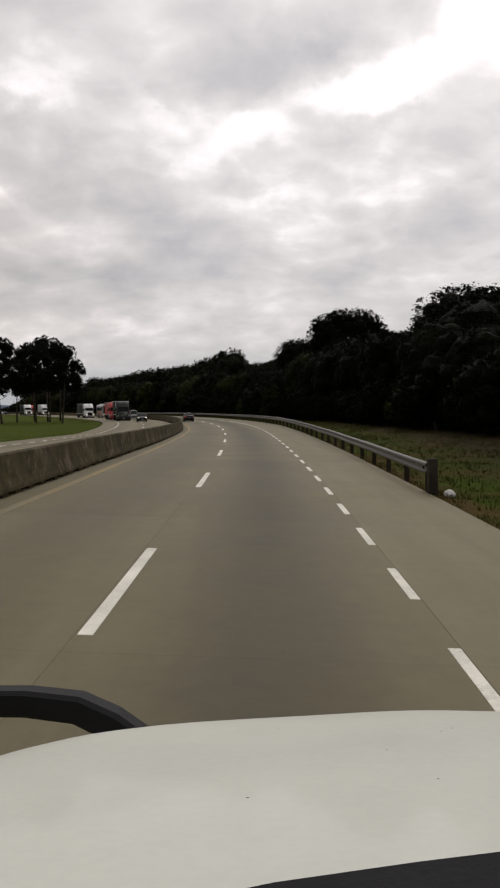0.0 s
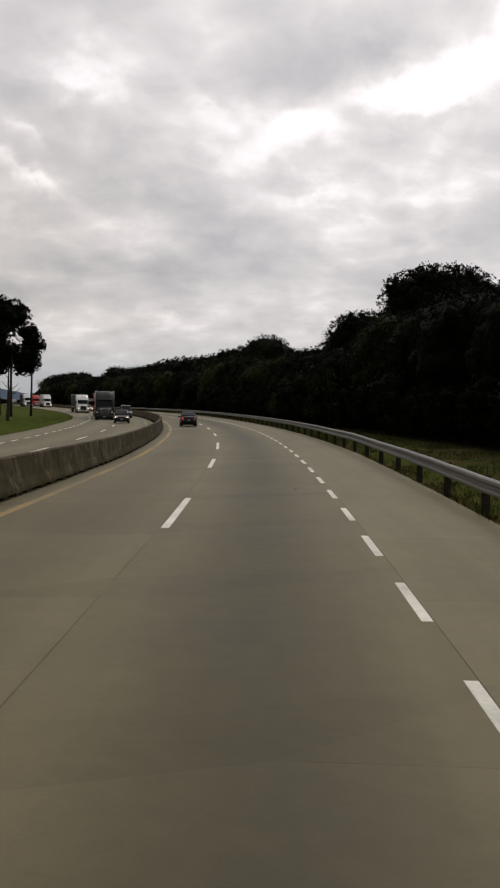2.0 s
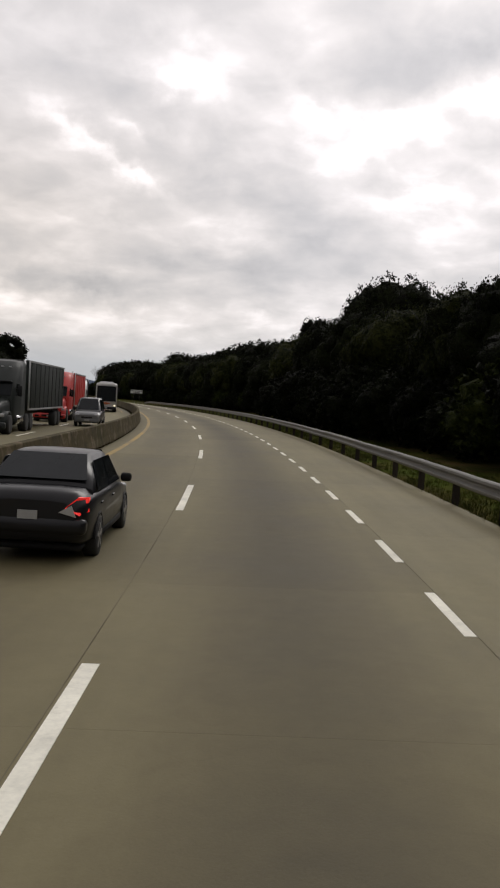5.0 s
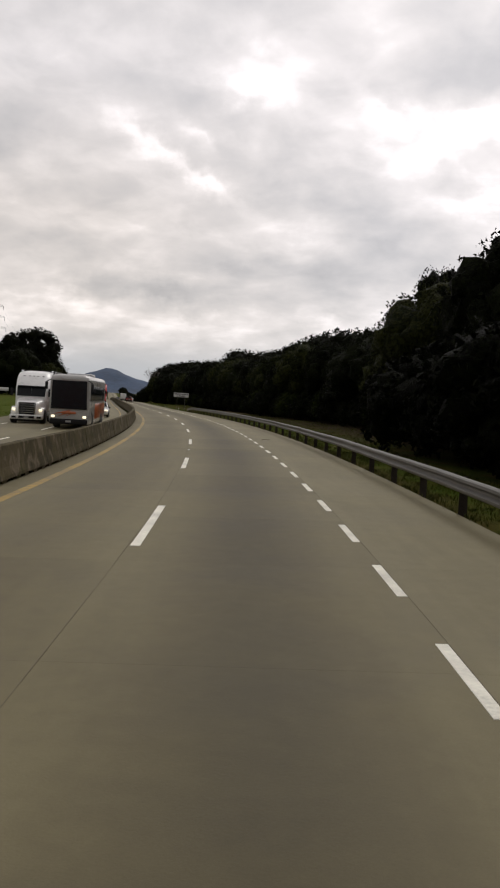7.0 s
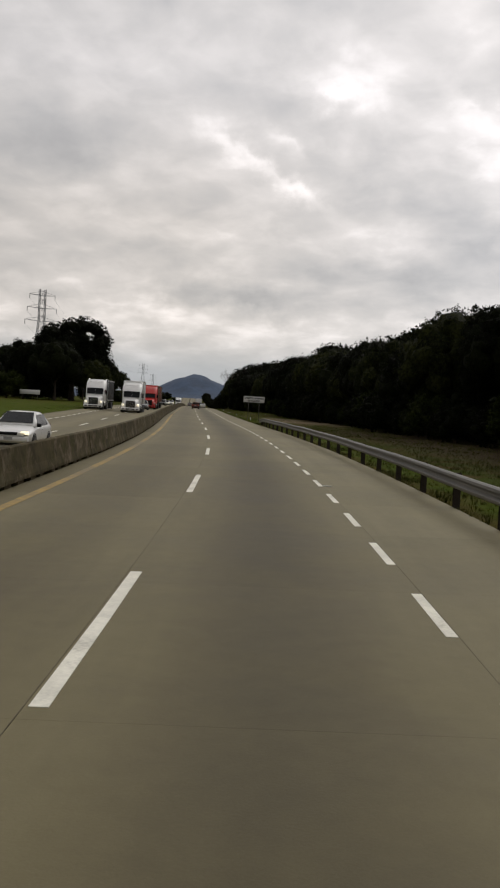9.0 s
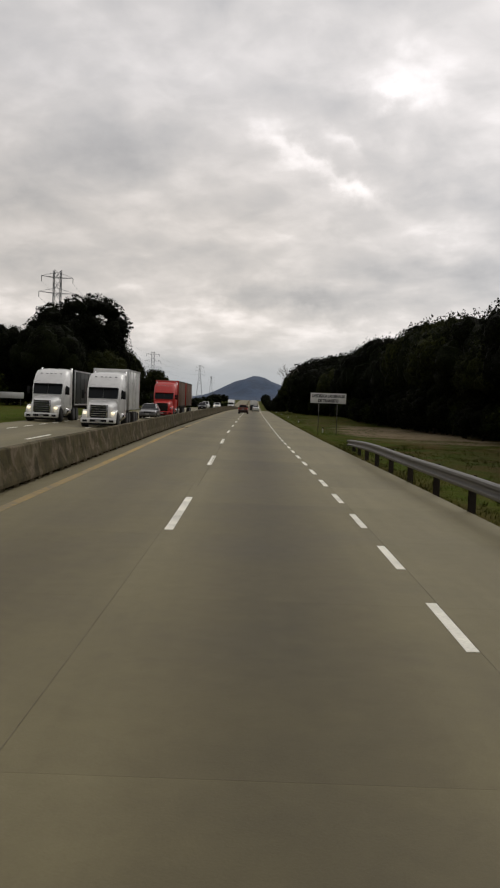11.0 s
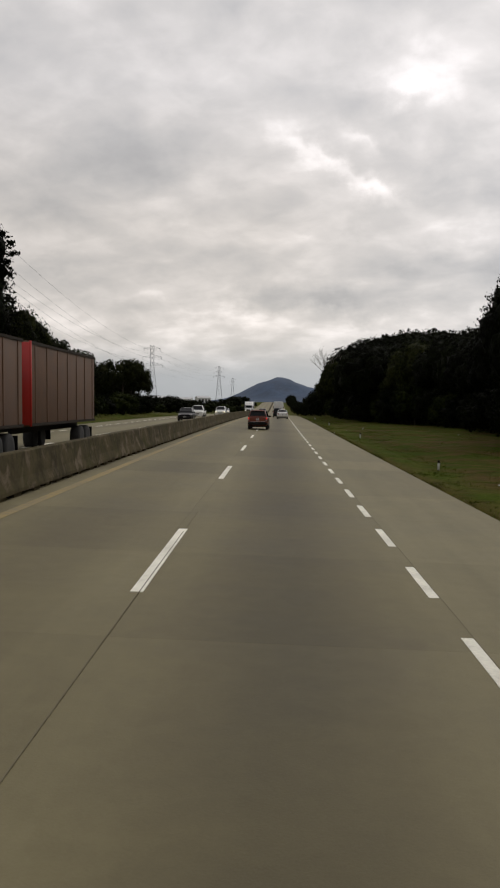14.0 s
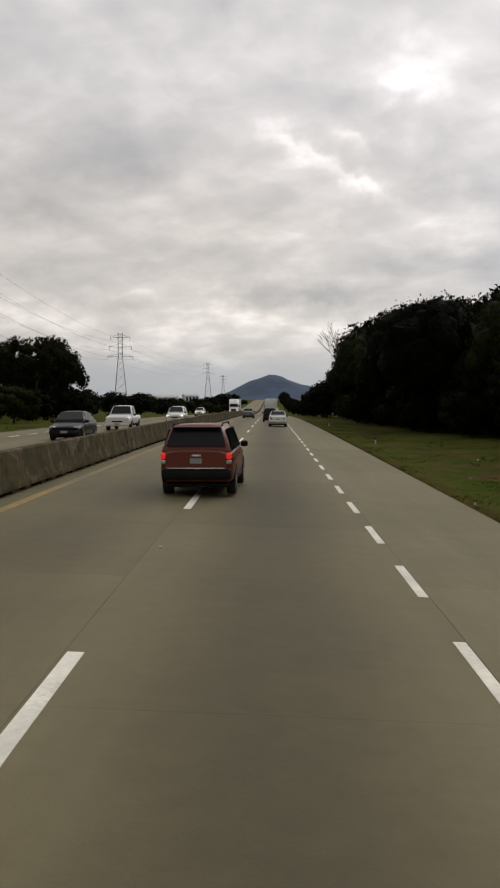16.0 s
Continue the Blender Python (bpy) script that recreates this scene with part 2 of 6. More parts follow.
def ground_material():
    """Rough verge grass, dry and brown in patches, worn to bare pale soil in places, leaf litter towards the wood."""
    m = bpy.data.materials.new("verge_soil_and_grass")
    m.use_nodes = True
    t = m.node_tree
    b = t.nodes["Principled BSDF"]
    tc = t.nodes.new("ShaderNodeTexCoord").outputs["Object"]
    patch = noise_tex(t, tc, 0.09, 5.0, 0.6, 0.6)
    tuft = noise_tex(t, tc, 2.2, 5.0, 0.65, 0.3)
    fine = noise_tex(t, tc, 30.0, 3.0, 0.7)
    green = ramp(t, mth(t, "ADD", mth(t, "MULTIPLY", tuft, 0.6), mth(t, "MULTIPLY", fine, 0.4)), [(0.3, (0.020, 0.035, 0.002)), (0.5, (0.039, 0.062, 0.004)), (0.7, (0.070, 0.080, 0.010))])
    dry = ramp(t, mth(t, "ADD", mth(t, "MULTIPLY", tuft, 0.5), mth(t, "MULTIPLY", fine, 0.5)), [(0.3, (0.036, 0.026, 0.009)), (0.7, (0.125, 0.082, 0.028))])
    litter = ramp(t, mth(t, "ADD", mth(t, "MULTIPLY", tuft, 0.5), mth(t, "MULTIPLY", fine, 0.5)), [(0.3, (0.018, 0.013, 0.007)), (0.7, (0.062, 0.045, 0.024))])
    uv = t.nodes.new("ShaderNodeUVMap")
    uv.uv_map = "way"
    su_ = t.nodes.new("ShaderNodeSeparateXYZ")
    t.links.new(uv.outputs[0], su_.inputs[0])
    rim = mth(t, "SUBTRACT", 1.0, mth(t, "DIVIDE", mth(t, "ABSOLUTE", mth(t, "SUBTRACT", su_.outputs[0], 2.75)), 0.9), clamp=True)
    dw = mth(t, "ADD", noise_tex(t, tc, 0.30, 5.0, 0.62, 0.8), mth(t, "MULTIPLY", rim, 0.20))
    # dry brown patches in the open verge past the lay-by
    open_verge = mth(t, "DIVIDE", mth(t, "SUBTRACT", su_.outputs[1], 372.0), 25.0, clamp=True)
    dw = mth(t, "ADD", dw, mth(t, "MULTIPLY", open_verge, 0.02))
    green = mixc(t, ramp(t, dw, [(0.44, (0, 0, 0)), (0.62, (0.95, 0.95, 0.95))]), green, dry)
    soil = ramp(t, mth(t, "ADD", mth(t, "MULTIPLY", tuft, 0.5), mth(t, "MULTIPLY", fine, 0.5)), [(0.3, (0.090, 0.068, 0.038)), (0.7, (0.300, 0.240, 0.155))])
    # a worn, sandy lay-by round the traffic sign
    dn = t.nodes.new("ShaderNodeVectorMath")
    dn.operation = "DISTANCE"
    sc = t.nodes.new("ShaderNodeVectorMath")
    sc.operation = "MULTIPLY"
    t.links.new(uv.outputs[0], sc.inputs[0])
    sc.inputs[1].default_value = (1.0, 0.28, 0.0)
    t.links.new(sc.outputs[0], dn.inputs[0])
    dn.inputs[1].default_value = (12.5, 359 * 0.28, 0.0)
    bare = mth(t, "SUBTRACT", 1.0, mth(t, "DIVIDE", dn.outputs["Value"], 10.0), clamp=True)
    w = mth(t, "ADD", patch, mth(t, "MULTIPLY", bare, 0.55))
    w = mth(t, "ADD", w, mth(t, "MULTIPLY", mth(t, "SUBTRACT", tuft, 0.5), 0.28))
    w = mth(t, "SUBTRACT", w, mth(t, "MULTIPLY", mth(t, "DIVIDE", mth(t, "SUBTRACT", 7.0, su_.outputs[0]), 3.0, clamp=True), 0.14))
    w = mth(t, "ADD", w, mth(t, "MULTIPLY", rim, 0.10))
    f = ramp(t, w, [(0.63, (0, 0, 0)), (0.80, (1, 1, 1))])
    # fallen leaves reach out of the wood along the bend
    wood = mth(t, "DIVIDE", mth(t, "SUBTRACT", su_.outputs[0], 5.0), 6.0, clamp=True)
    bend = mth(t, "DIVIDE", mth(t, "SUBTRACT", 335.0, su_.outputs[1]), 30.0, clamp=True)
    far = mth(t, "DIVIDE", mth(t, "SUBTRACT", 75.0, su_.outputs[0]), 30.0, clamp=True)
    lw = mth(t, "MULTIPLY", mth(t, "MULTIPLY", mth(t, "MULTIPLY", wood, far), bend), mth(t, "ADD", mth(t, "MULTIPLY", tuft, 1.2), 0.35), clamp=True)
    green = mixc(t, lw, green, litter)
    # lush mown grass beyond the opposite carriageway, and a green strip under the rail
    lush = ramp(t, mth(t, "ADD", mth(t, "MULTIPLY", tuft, 0.6), mth(t, "MULTIPLY", fine, 0.4)), [(0.3, (0.033, 0.056, 0.004)), (0.7, (0.088, 0.112, 0.012))])
    other = mth(t, "MULTIPLY", mth(t, "LESS_THAN", su_.outputs[0], -17.0), mth(t, "MULTIPLY_ADD", patch, 0.9, 0.30), clamp=True)
    other = mth(t, "MULTIPLY", other, mth(t, "MULTIPLY_ADD", mth(t, "DIVIDE", mth(t, "SUBTRACT", su_.outputs[1], 330.0), 60.0, clamp=True), -0.65, 1.0))
    strip = mth(t, "SUBTRACT", 1.0, mth(t, "DIVIDE", mth(t, "ABSOLUTE", mth(t, "SUBTRACT", su_.outputs[0], 3.7)), 1.6), clamp=True)
    strip = mth(t, "MULTIPLY", mth(t, "MULTIPLY", strip, mth(t, "MULTIPLY_ADD", tuft, 1.2, 0.1)), mth(t, "GREATER_THAN", su_.outputs[1], 60.0), clamp=True)
    green = mixc(t, mth(t, "MAXIMUM", other, mth(t, "MULTIPLY", strip, 0.8)), green, lush)
    t.links.new(mixc(t, f, green, soil), b.inputs["Base Color"])
    b.inputs["Roughness"].default_value = 0.9
    b.inputs["Specular IOR Level"].default_value = 0.02
    bn = t.nodes.new("ShaderNodeBump")
    bn.inputs["Strength"].default_value = 0.7
    bn.inputs["Distance"].default_value = 0.08
    t.links.new(mth(t, "ADD", tuft, mth(t, "MULTIPLY", fine, 0.4)), bn.inputs["Height"])
    t.links.new(bn.outputs[0], b.inputs["Normal"])
    return m


def leaf_material(name, dark, lite):
    m = bpy.data.materials.new(name)
    m.use_nodes = True
    t = m.node_tree
    b = t.nodes["Principled BSDF"]
    isl = t.nodes.new("ShaderNodeNewGeometry").outputs["Random Per Island"]
    info = t.nodes.new("ShaderNodeObjectInfo").outputs["Random"]
    # spray upon spray: the mass breaks up into small leafy patches
    tc = t.nodes.new("ShaderNodeTexCoord").outputs["Object"]
    spray = noise_tex(t, tc, 3.4, 6.0, 0.72, 0.6)
    f = mth(t, "ADD", mth(t, "MULTIPLY", isl, 0.35), mth(t, "MULTIPLY", info, 0.25))
    f = mth(t, "ADD", f, mth(t, "MULTIPLY_ADD", spray, 2.2, -0.85))
    t.links.new(ramp(t, f, [(0.25, tuple(c * 0.35 for c in dark)), (0.5, dark), (0.95, lite)]), b.inputs["Base Color"])
    bn = t.nodes.new("ShaderNodeBump")
    bn.inputs["Strength"].default_value, bn.inputs["Distance"].default_value = 1.0, 0.5
    t.links.new(spray, bn.inputs["Height"])
    t.links.new(bn.outputs[0], b.inputs["Normal"])
    b.inputs["Roughness"].default_value = 0.7
    b.inputs["Specular IOR Level"].default_value = 0.04
    return m


M_SLAB = slab_material()
M_GROUND = ground_material()


def worn_paint(name, colour, lo=0.42, hi=0.60, a=0.15, b_=0.85, big=0.16, fine=5.0):
    """Road paint rubbed through to the concrete in patches."""
    m = material(name, colour, 0.75, vary=0.25, scale=1.2, fine=20)
    t = m.node_tree
    b = t.nodes["Principled BSDF"]
    src = b.inputs["Base Color"].links[0].from_socket
    tc = t.nodes.new("ShaderNodeTexCoord").outputs["Object"]
    w = mth(t, "ADD", mth(t, "MULTIPLY", noise_tex(t, tc, big, 3.0, 0.5), 0.6), mth(t, "MULTIPLY", noise_tex(t, tc, fine, 4.0, 0.6), 0.4))
    f = ramp(t, w, [(lo, (a, a, a)), (hi, (b_, b_, b_))])
    t.links.new(mixc(t, f, src, (0.17, 0.15, 0.10)), b.inputs["Base Color"])
    return m


M_JOINT = worn_paint("broken_dark_joint_sealant", (0.080, 0.068, 0.042), 0.36, 0.56, 0.1, 0.95, 0.4, 3.0)
M_WHITE_LINE = worn_paint("worn_white_road_paint", (0.80, 0.78, 0.67), 0.52, 0.70, 0.0, 0.40, 1.3, 22.0)
M_YELLOW_LINE = worn_paint("worn_yellow_road_paint", (0.46, 0.30, 0.065))
M_YELLOW_FADED = worn_paint("faded_yellow_road_paint", (0.42, 0.29, 0.06), 0.36, 0.60, 0.35, 0.93)
M_BARRIER = material("weathered_barrier_concrete", (0.074, 0.061, 0.033), 0.9, vary=0.5, scale=0.7, fine=5, bump=0.35, rand=0.05)
bt = M_BARRIER.node_tree
b_in = bt.nodes["Principled BSDF"].inputs["Base Color"]
b_tc = bt.nodes.new("ShaderNodeTexCoord").outputs["Object"]
b_col = mixc(bt, ramp(bt, noise_tex(bt, b_tc, 0.9, 6.0, 0.68, 0.5), [(0.50, (0, 0, 0)), (0.66, (0.75, 0.75, 0.75))]), b_in.links[0].from_socket, (0.052, 0.049, 0.016))
b_col = mixc(bt, ramp(bt, noise_tex(bt, b_tc, 1.25, 6.0, 0.62, 0.8), [(0.52, (0, 0, 0)), (0.63, (0.8, 0.8, 0.8))]), b_col, (0.165, 0.132, 0.092))
bt.links.new(b_col, b_in)
M_STEEL = material("weathered_galvanised_steel", (0.120, 0.114, 0.100), 0.5, 0.35, vary=0.3, scale=1.5, fine=30, bump=0.06, rand=0.1)
M_POST = material("rusty_dark_post_steel", (0.045, 0.037, 0.030), 0.8, 0.2, vary=0.4, rand=0.2)
M_LEAF = leaf_material("dark_forest_leaves", (0.005, 0.0065, 0.002), (0.014, 0.018, 0.005))
M_LEAF_C = leaf_material("olive_forest_leaves", (0.012, 0.0155, 0.004), (0.042, 0.047, 0.011))
M_LEAF_B = leaf_material("lighter_shrub_leaves", (0.012, 0.018, 0.003), (0.045, 0.055, 0.010))
M_BARK = material("dark_tree_bark", (0.055, 0.045, 0.035), 0.95, vary=0.4, scale=2, fine=18, bump=0.5)
M_BARK_PALE = material("pale_bare_branches", (0.20, 0.18, 0.15), 0.9, vary=0.3)
M_BLADE = leaf_material("verge_grass_blades", (0.055, 0.072, 0.010), (0.150, 0.140, 0.042))
M_BLADE_GREEN = leaf_material("short_green_grass_blades", (0.052, 0.084, 0.006), (0.140, 0.160, 0.024))
# the hill's blue is distance haze painted into its base colour
M_HILL = material("haze_blue_far_hillside", (0.046, 0.072, 0.122), 0.95, vary=0.35, scale=0.012, fine=0.06, bump=0)
M_TYRE = material("black_tyre_rubber", (0.018, 0.018, 0.018), 0.8, vary=0.3)
M_RIM = material("grey_alloy_wheel", (0.30, 0.30, 0.31), 0.35, 0.8, vary=0.2)
M_GLASS = material("dark_tinted_glass", (0.012, 0.014, 0.016), 0.08, vary=0.2, bump=0)
M_BLACK = material("black_plastic_trim", (0.011, 0.011, 0.012), 0.65, vary=0.3)
M_RUBBER = material("matt_black_rubber_cowl", (0.007, 0.007, 0.008), 0.95, vary=0.3)
M_CHROME = material("bright_chrome", (0.6, 0.6, 0.6), 0.15, 1.0, vary=0.1, bump=0)
M_PLATE = material("pale_plate", (0.32, 0.32, 0.31), 0.5, vary=0.1)
M_TAIL = lamp_material("lit_red_tail_lamp", (0.75, 0.025, 0.02), 0.55)
M_TAIL_OFF = material("red_tail_lens", (0.35, 0.015, 0.012), 0.2, vary=0.15, bump=0, coat=0.5)
M_HEAD = lamp_material("lit_warm_headlamp", (1.0, 0.86, 0.60), 1.2)
M_HEAD_OFF = material("clear_headlamp_lens", (0.45, 0.45, 0.45), 0.12, 0.3, vary=0.1, bump=0)
M_ALU = material("ribbed_trailer_aluminium", (0.45, 0.45, 0.45), 0.4, 0.5, vary=0.2)
M_SIGN = material("white_sign_sheet", (0.62, 0.62, 0.60), 0.5, vary=0.1)
M_INK = material("black_sign_ink", (0.02, 0.02, 0.02), 0.6, vary=0.2)


for m_ in (M_BARRIER, M_POST, M_JOINT, M_BARK):
    m_.node_tree.nodes["Principled BSDF"].inputs["Specular IOR Level"].default_value = 0.08
# distance haze is put into this steel's colour as a paler grey
M_PYLON = material("hazy_grey_pylon_steel", (0.20, 0.205, 0.21), 0.8, 0.0, vary=0.15)
M_GLASS.node_tree.nodes["Principled BSDF"].inputs["Specular IOR Level"].default_value = 0.13
M_BLACK.node_tree.nodes["Principled BSDF"].inputs["Specular IOR Level"].default_value = 0.18


def paint(name, colour, rough=0.3, coat=0.6, vary=0.12):
    return material(name, colour, rough, vary=vary, scale=1.5, fine=40, bump=0.0, coat=coat)


P_WHITE = paint("white_car_paint", (0.74, 0.74, 0.72))
P_BLACK = paint("black_car_paint", (0.010, 0.010, 0.012), 0.35, 0.2)
P_RED = paint("dark_red_suv_paint", (0.150, 0.026, 0.009), 0.4, 0.2)
P_GREY = paint("grey_silver_car_paint", (0.12, 0.123, 0.126))
P_TRUCK_RED = paint("bright_red_truck_paint", (0.44, 0.016, 0.011), 0.5, 0.12)
P_TRUCK_DARK = paint("dark_green_grey_truck_paint", (0.018, 0.022, 0.020), 0.6, 0.1)
P_TRUCK_WHITE = paint("white_truck_paint", (0.70, 0.70, 0.68))
P_BROWN = paint("faded_brown_trailer_sheet", (0.115, 0.060, 0.032), 0.7, 0.0, 0.25)
P_ORANGE = paint("orange_bus_graphic", (0.40, 0.10, 0.03))
P_HOOD = paint("dusty_white_bonnet_paint", (0.68, 0.69, 0.605), 0.5, 0.25, 0.08)

for m_ in (P_BLACK, P_TRUCK_DARK):
    m_.node_tree.nodes["Principled BSDF"].inputs["Specular IOR Level"].default_value = 0.22

def stain_barrier():
    """Pale spalled patches and dark grime low on the cast lengths."""
    t = M_BARRIER.node_tree
    b = t.nodes["Principled BSDF"]
    src = b.inputs["Base Color"].links[0].from_socket
    tc = t.nodes.new("ShaderNodeTexCoord").outputs["Object"]
    pale = ramp(t, noise_tex(t, tc, 0.55, 5.0, 0.65, 0.8), [(0.60, (0, 0, 0)), (0.74, (0.7, 0.7, 0.7))])
    col = mixc(t, pale, src, (0.165, 0.147, 0.095))
    grime = ramp(t, noise_tex(t, tc, 1.3, 5.0, 0.7, 0.4), [(0.50, (0, 0, 0)), (0.68, (0.75, 0.75, 0.75))])
    t.links.new(mixc(t, grime, col, (0.030, 0.027, 0.016)), b.inputs["Base Color"])


stain_barrier()

# ---- the road's line: a left-hand bend, then a long straight ----
BEND_S = list(range(-30, 451, 30))
BEND_K = [-0.782, 0.09, 0.962, 0.762, 1.864, 1.966, 1.696, 1.883, 1.539, 1.562, 1.451, 0.529, -0.387, -0.052, 0.069, -0.124, 0.0]
BANK_S = list(range(-30, 511, 60))
BANK = [-3.55, -2.50, 1.83, 0.97, 1.49, 0.61, -1.16, -2.26, -2.15, -1.71]
RISE_S, RISE_Z = [480, 560, 650, 740, 850, 1000, 1250, 1600], [0, -0.4, -1.6, -2.8, -2.8, -1.0, 3.0, 4.5]
LINE_S = np.arange(-400.0, 2400.0, 1.0)
_k = np.where((LINE_S < -30) | (LINE_S > 450), 0.0, np.interp(LINE_S, BEND_S, BEND_K)) * 1e-3
LINE_H = np.cumsum(_k) - 0.5 * _k
LINE_H -= np.interp(0, LINE_S, LINE_H)
LINE_X, LINE_Y = np.cumsum(-np.sin(LINE_H)), np.cumsum(np.cos(LINE_H))
LINE_X, LINE_Y = LINE_X - np.interp(0, LINE_S, LINE_X), LINE_Y - np.interp(0, LINE_S, LINE_Y)
_z = np.interp(LINE_S, RISE_S, RISE_Z)
for _ in range(3):
    _z = np.convolve(np.pad(_z, 30, "edge"), np.ones(61) / 61, "valid")
LINE_Z = _z


def heading(s):
    return float(np.interp(s, LINE_S, LINE_H))


def level(s, u):
    """Height of the road's plane and the verges at s along and u to the right of the line."""
    tilt = math.tan(radians(float(np.interp(s, BANK_S, BANK))))
    return float(np.interp(s, LINE_S, LINE_Z)) + tilt * (min(max(u, -9), 5) + 1.75 + 0.4 * (min(max(u, -24), -9) + 9))


def at(s, u, dz=0.0):
    h = heading(s)
    return Vector((float(np.interp(s, LINE_S, LINE_X)) + u * math.cos(h), float(np.interp(s, LINE_S, LINE_Y)) + u * math.sin(h), level(s, u) + dz))


def stand(s, u, turn=0.0, size=1.0, dz=0.0):
    """A pose on the road or verge, facing along the road; turn in degrees."""
    return Matrix.LocRotScale(at(s, u, dz), Euler((0, 0, heading(s) + radians(turn))), (size, size, size))


# ---- mesh helpers ----
def part(name, bm, mat, parent=None, label=""):
    me = bpy.data.meshes.new(name)
    bm.to_mesh(me)
    bm.free()
    me.materials.append(mat)
    ob = new(name, me)
    ob.parent = parent
    if label:
        ob["label"] = label
    return ob


def pydata(name, verts, faces, mat, parent=None, label="", smooth=False):
    me = bpy.data.meshes.new(name)
    me.from_pydata([tuple(v) for v in verts], [], faces)
    me.materials.append(mat)
    if smooth:
        me.polygons.foreach_set("use_smooth", [True] * len(me.polygons))
    ob = new(name, me)
    ob.parent = parent
    if label:
        ob["label"] = label
    return ob


def thing(name, label, category, group="", m=None, kind=""):
    ob = tagged(new(name), label, category, group, kind)
    if m is not None:
        ob.matrix_basis = m
    return ob


def boxes(items, bevel=0.0, seg=2):
    """One bmesh of boxes (cx, cy, cz, sx, sy, sz)."""
    bm = bmesh.new()
    for cx, cy, cz, sx, sy, sz in items:
        r = bmesh.ops.create_cube(bm, size=1.0, matrix=Matrix.LocRotScale((cx, cy, cz), None, (sx, sy, sz)))
    if bevel:
        bmesh.ops.bevel(bm, geom=bm.edges[:], offset=bevel, segments=seg, affect="EDGES", profile=0.5)
        for f in bm.faces:
            f.smooth = True
    return bm


def loft(sections, cap=True, smooth=True):
    """A skin through rings of points, all of one length."""
    bm = bmesh.new()
    rings = [[bm.verts.new(p) for p in ring] for ring in sections]
    n = len(rings[0])
    for a, b in zip(rings, rings[1:]):
        for i in range(n):
            f = bm.faces.new((a[i], a[(i + 1) % n], b[(i + 1) % n], b[i]))
            f.smooth = smooth
    if cap:
        bm.faces.new(rings[0][::-1])
        bm.faces.new(rings[-1])
    bmesh.ops.recalc_face_normals(bm, faces=bm.faces[:])
    return bm


def tube(points, radius, sides=8):
    """A round bar through points; radius a number or one for each point."""
    pts = [Vector(p) for p in points]
    rs = radius if isinstance(radius, (list, tuple)) else [radius] * len(pts)
    rings = []
    for i, p in enumerate(pts):
        d = (pts[min(i + 1, len(pts) - 1)] - pts[max(i - 1, 0)]).normalized()
        side = d.cross(Vector((0.13, 0.31, 1.0))).normalized()
        up = side.cross(d)
        rings.append([p + (side * math.cos(a) + up * math.sin(a)) * rs[i] for a in [2 * math.pi * k / sides for k in range(sides)]])
    return loft(rings)


def plate(quad, thick, out):
    """A thin plate on four corners, thick along out."""
    o = Vector(out).normalized() * thick
    a = [Vector(q) for q in quad]
    return loft([[q - o for q in a], [q + o for q in a]], smooth=False)


def strip_mesh(name, u0, u1, s0, s1, step, dz, thick, mat, parent=None, label="", nu=1):
    """A strip of the road's surface with thickness, with the way (u, s) as its map."""
    ss = [s0 + (s1 - s0) * i / max(1, round((s1 - s0) / step)) for i in range(max(1, round((s1 - s0) / step)) + 1)]
    us = [u0 + (u1 - u0) * j / nu for j in range(nu + 1)]
    verts, way = [], []
    for s in ss:
        for u in us:
            verts.append(at(s, u, dz))
            way.append((u, s))
        for u in us[::-1]:
            verts.append(at(s, u, dz - thick))
            way.append((u, s))
    k = 2 * len(us)
    faces = []
    for i in range(len(ss) - 1):
        for j in range(k):
            faces.append((i * k + j, i * k + (j + 1) % k, (i + 1) * k + (j + 1) % k, (i + 1) * k + j))
    faces.append(tuple(range(k))[::-1])
    faces.append(tuple(range((len(ss) - 1) * k, len(ss) * k)))
    ob = pydata(name, verts, faces, mat, parent, label)
    uvl = ob.data.uv_layers.new(name="way")
    for lp in ob.data.loops:
        uvl.data[lp.index].uv = way[lp.vertex_index]
    return ob


# ---- ground: one sheet to the horizon ----
def make_ground():
    ss = [-300, -200, -120] + list(range(-60, 620, 4)) + list(range(620, 1000, 20)) + list(range(1000, 2300, 60))
    us = [-160, -110, -75, -55, -42, -34, -28, -24, -21, -19.4, -18.7, -14, -9, -7, -3, 0, 2.6, 2.95, 3.4, 4, 5, 6.5, 8, 10, 13, 17, 22, 30, 42, 60, 85, 120, 160]
    rnd = random.Random(4)
    verts, way, faces = [], [], []
    for s in ss:
        for u in us:
            road = -18.8 <= u <= 2.8
            dz = -0.30 if road else -0.03 + rnd.uniform(-0.05, 0.05) * min(1.0, abs(u - 2.8) / 2)
            if u > 60 or u < -75:
                dz -= 3.0 + 0.02 * abs(u)
            verts.append(at(s, u, dz))
            way.append((u, s))
    n = len(us)
    for i in range(len(ss) - 1):
        for j in range(n - 1):
            faces.append((i * n + j, i * n + j + 1, (i + 1) * n + j + 1, (i + 1) * n + j))
    k = len(verts)
    verts += [Vector((-4800, -2500, -9)), Vector((4800, -2500, -9)), Vector((4800, 4900, -9)), Vector((-4800, 4900, -9))]
    way += [(-90, 600)] * 4
    faces.append((k, k + 1, k + 2, k + 3))
    ob = pydata("ground", verts, faces, M_GROUND, smooth=True)
    uvl = ob.data.uv_layers.new(name="way")
    for lp in ob.data.loops:
        uvl.data[lp.index].uv = way[lp.vertex_index]
    return tagged(ob, "rough green verge grass with worn sandy soil patches", "ground", kind="structure")


make_ground()

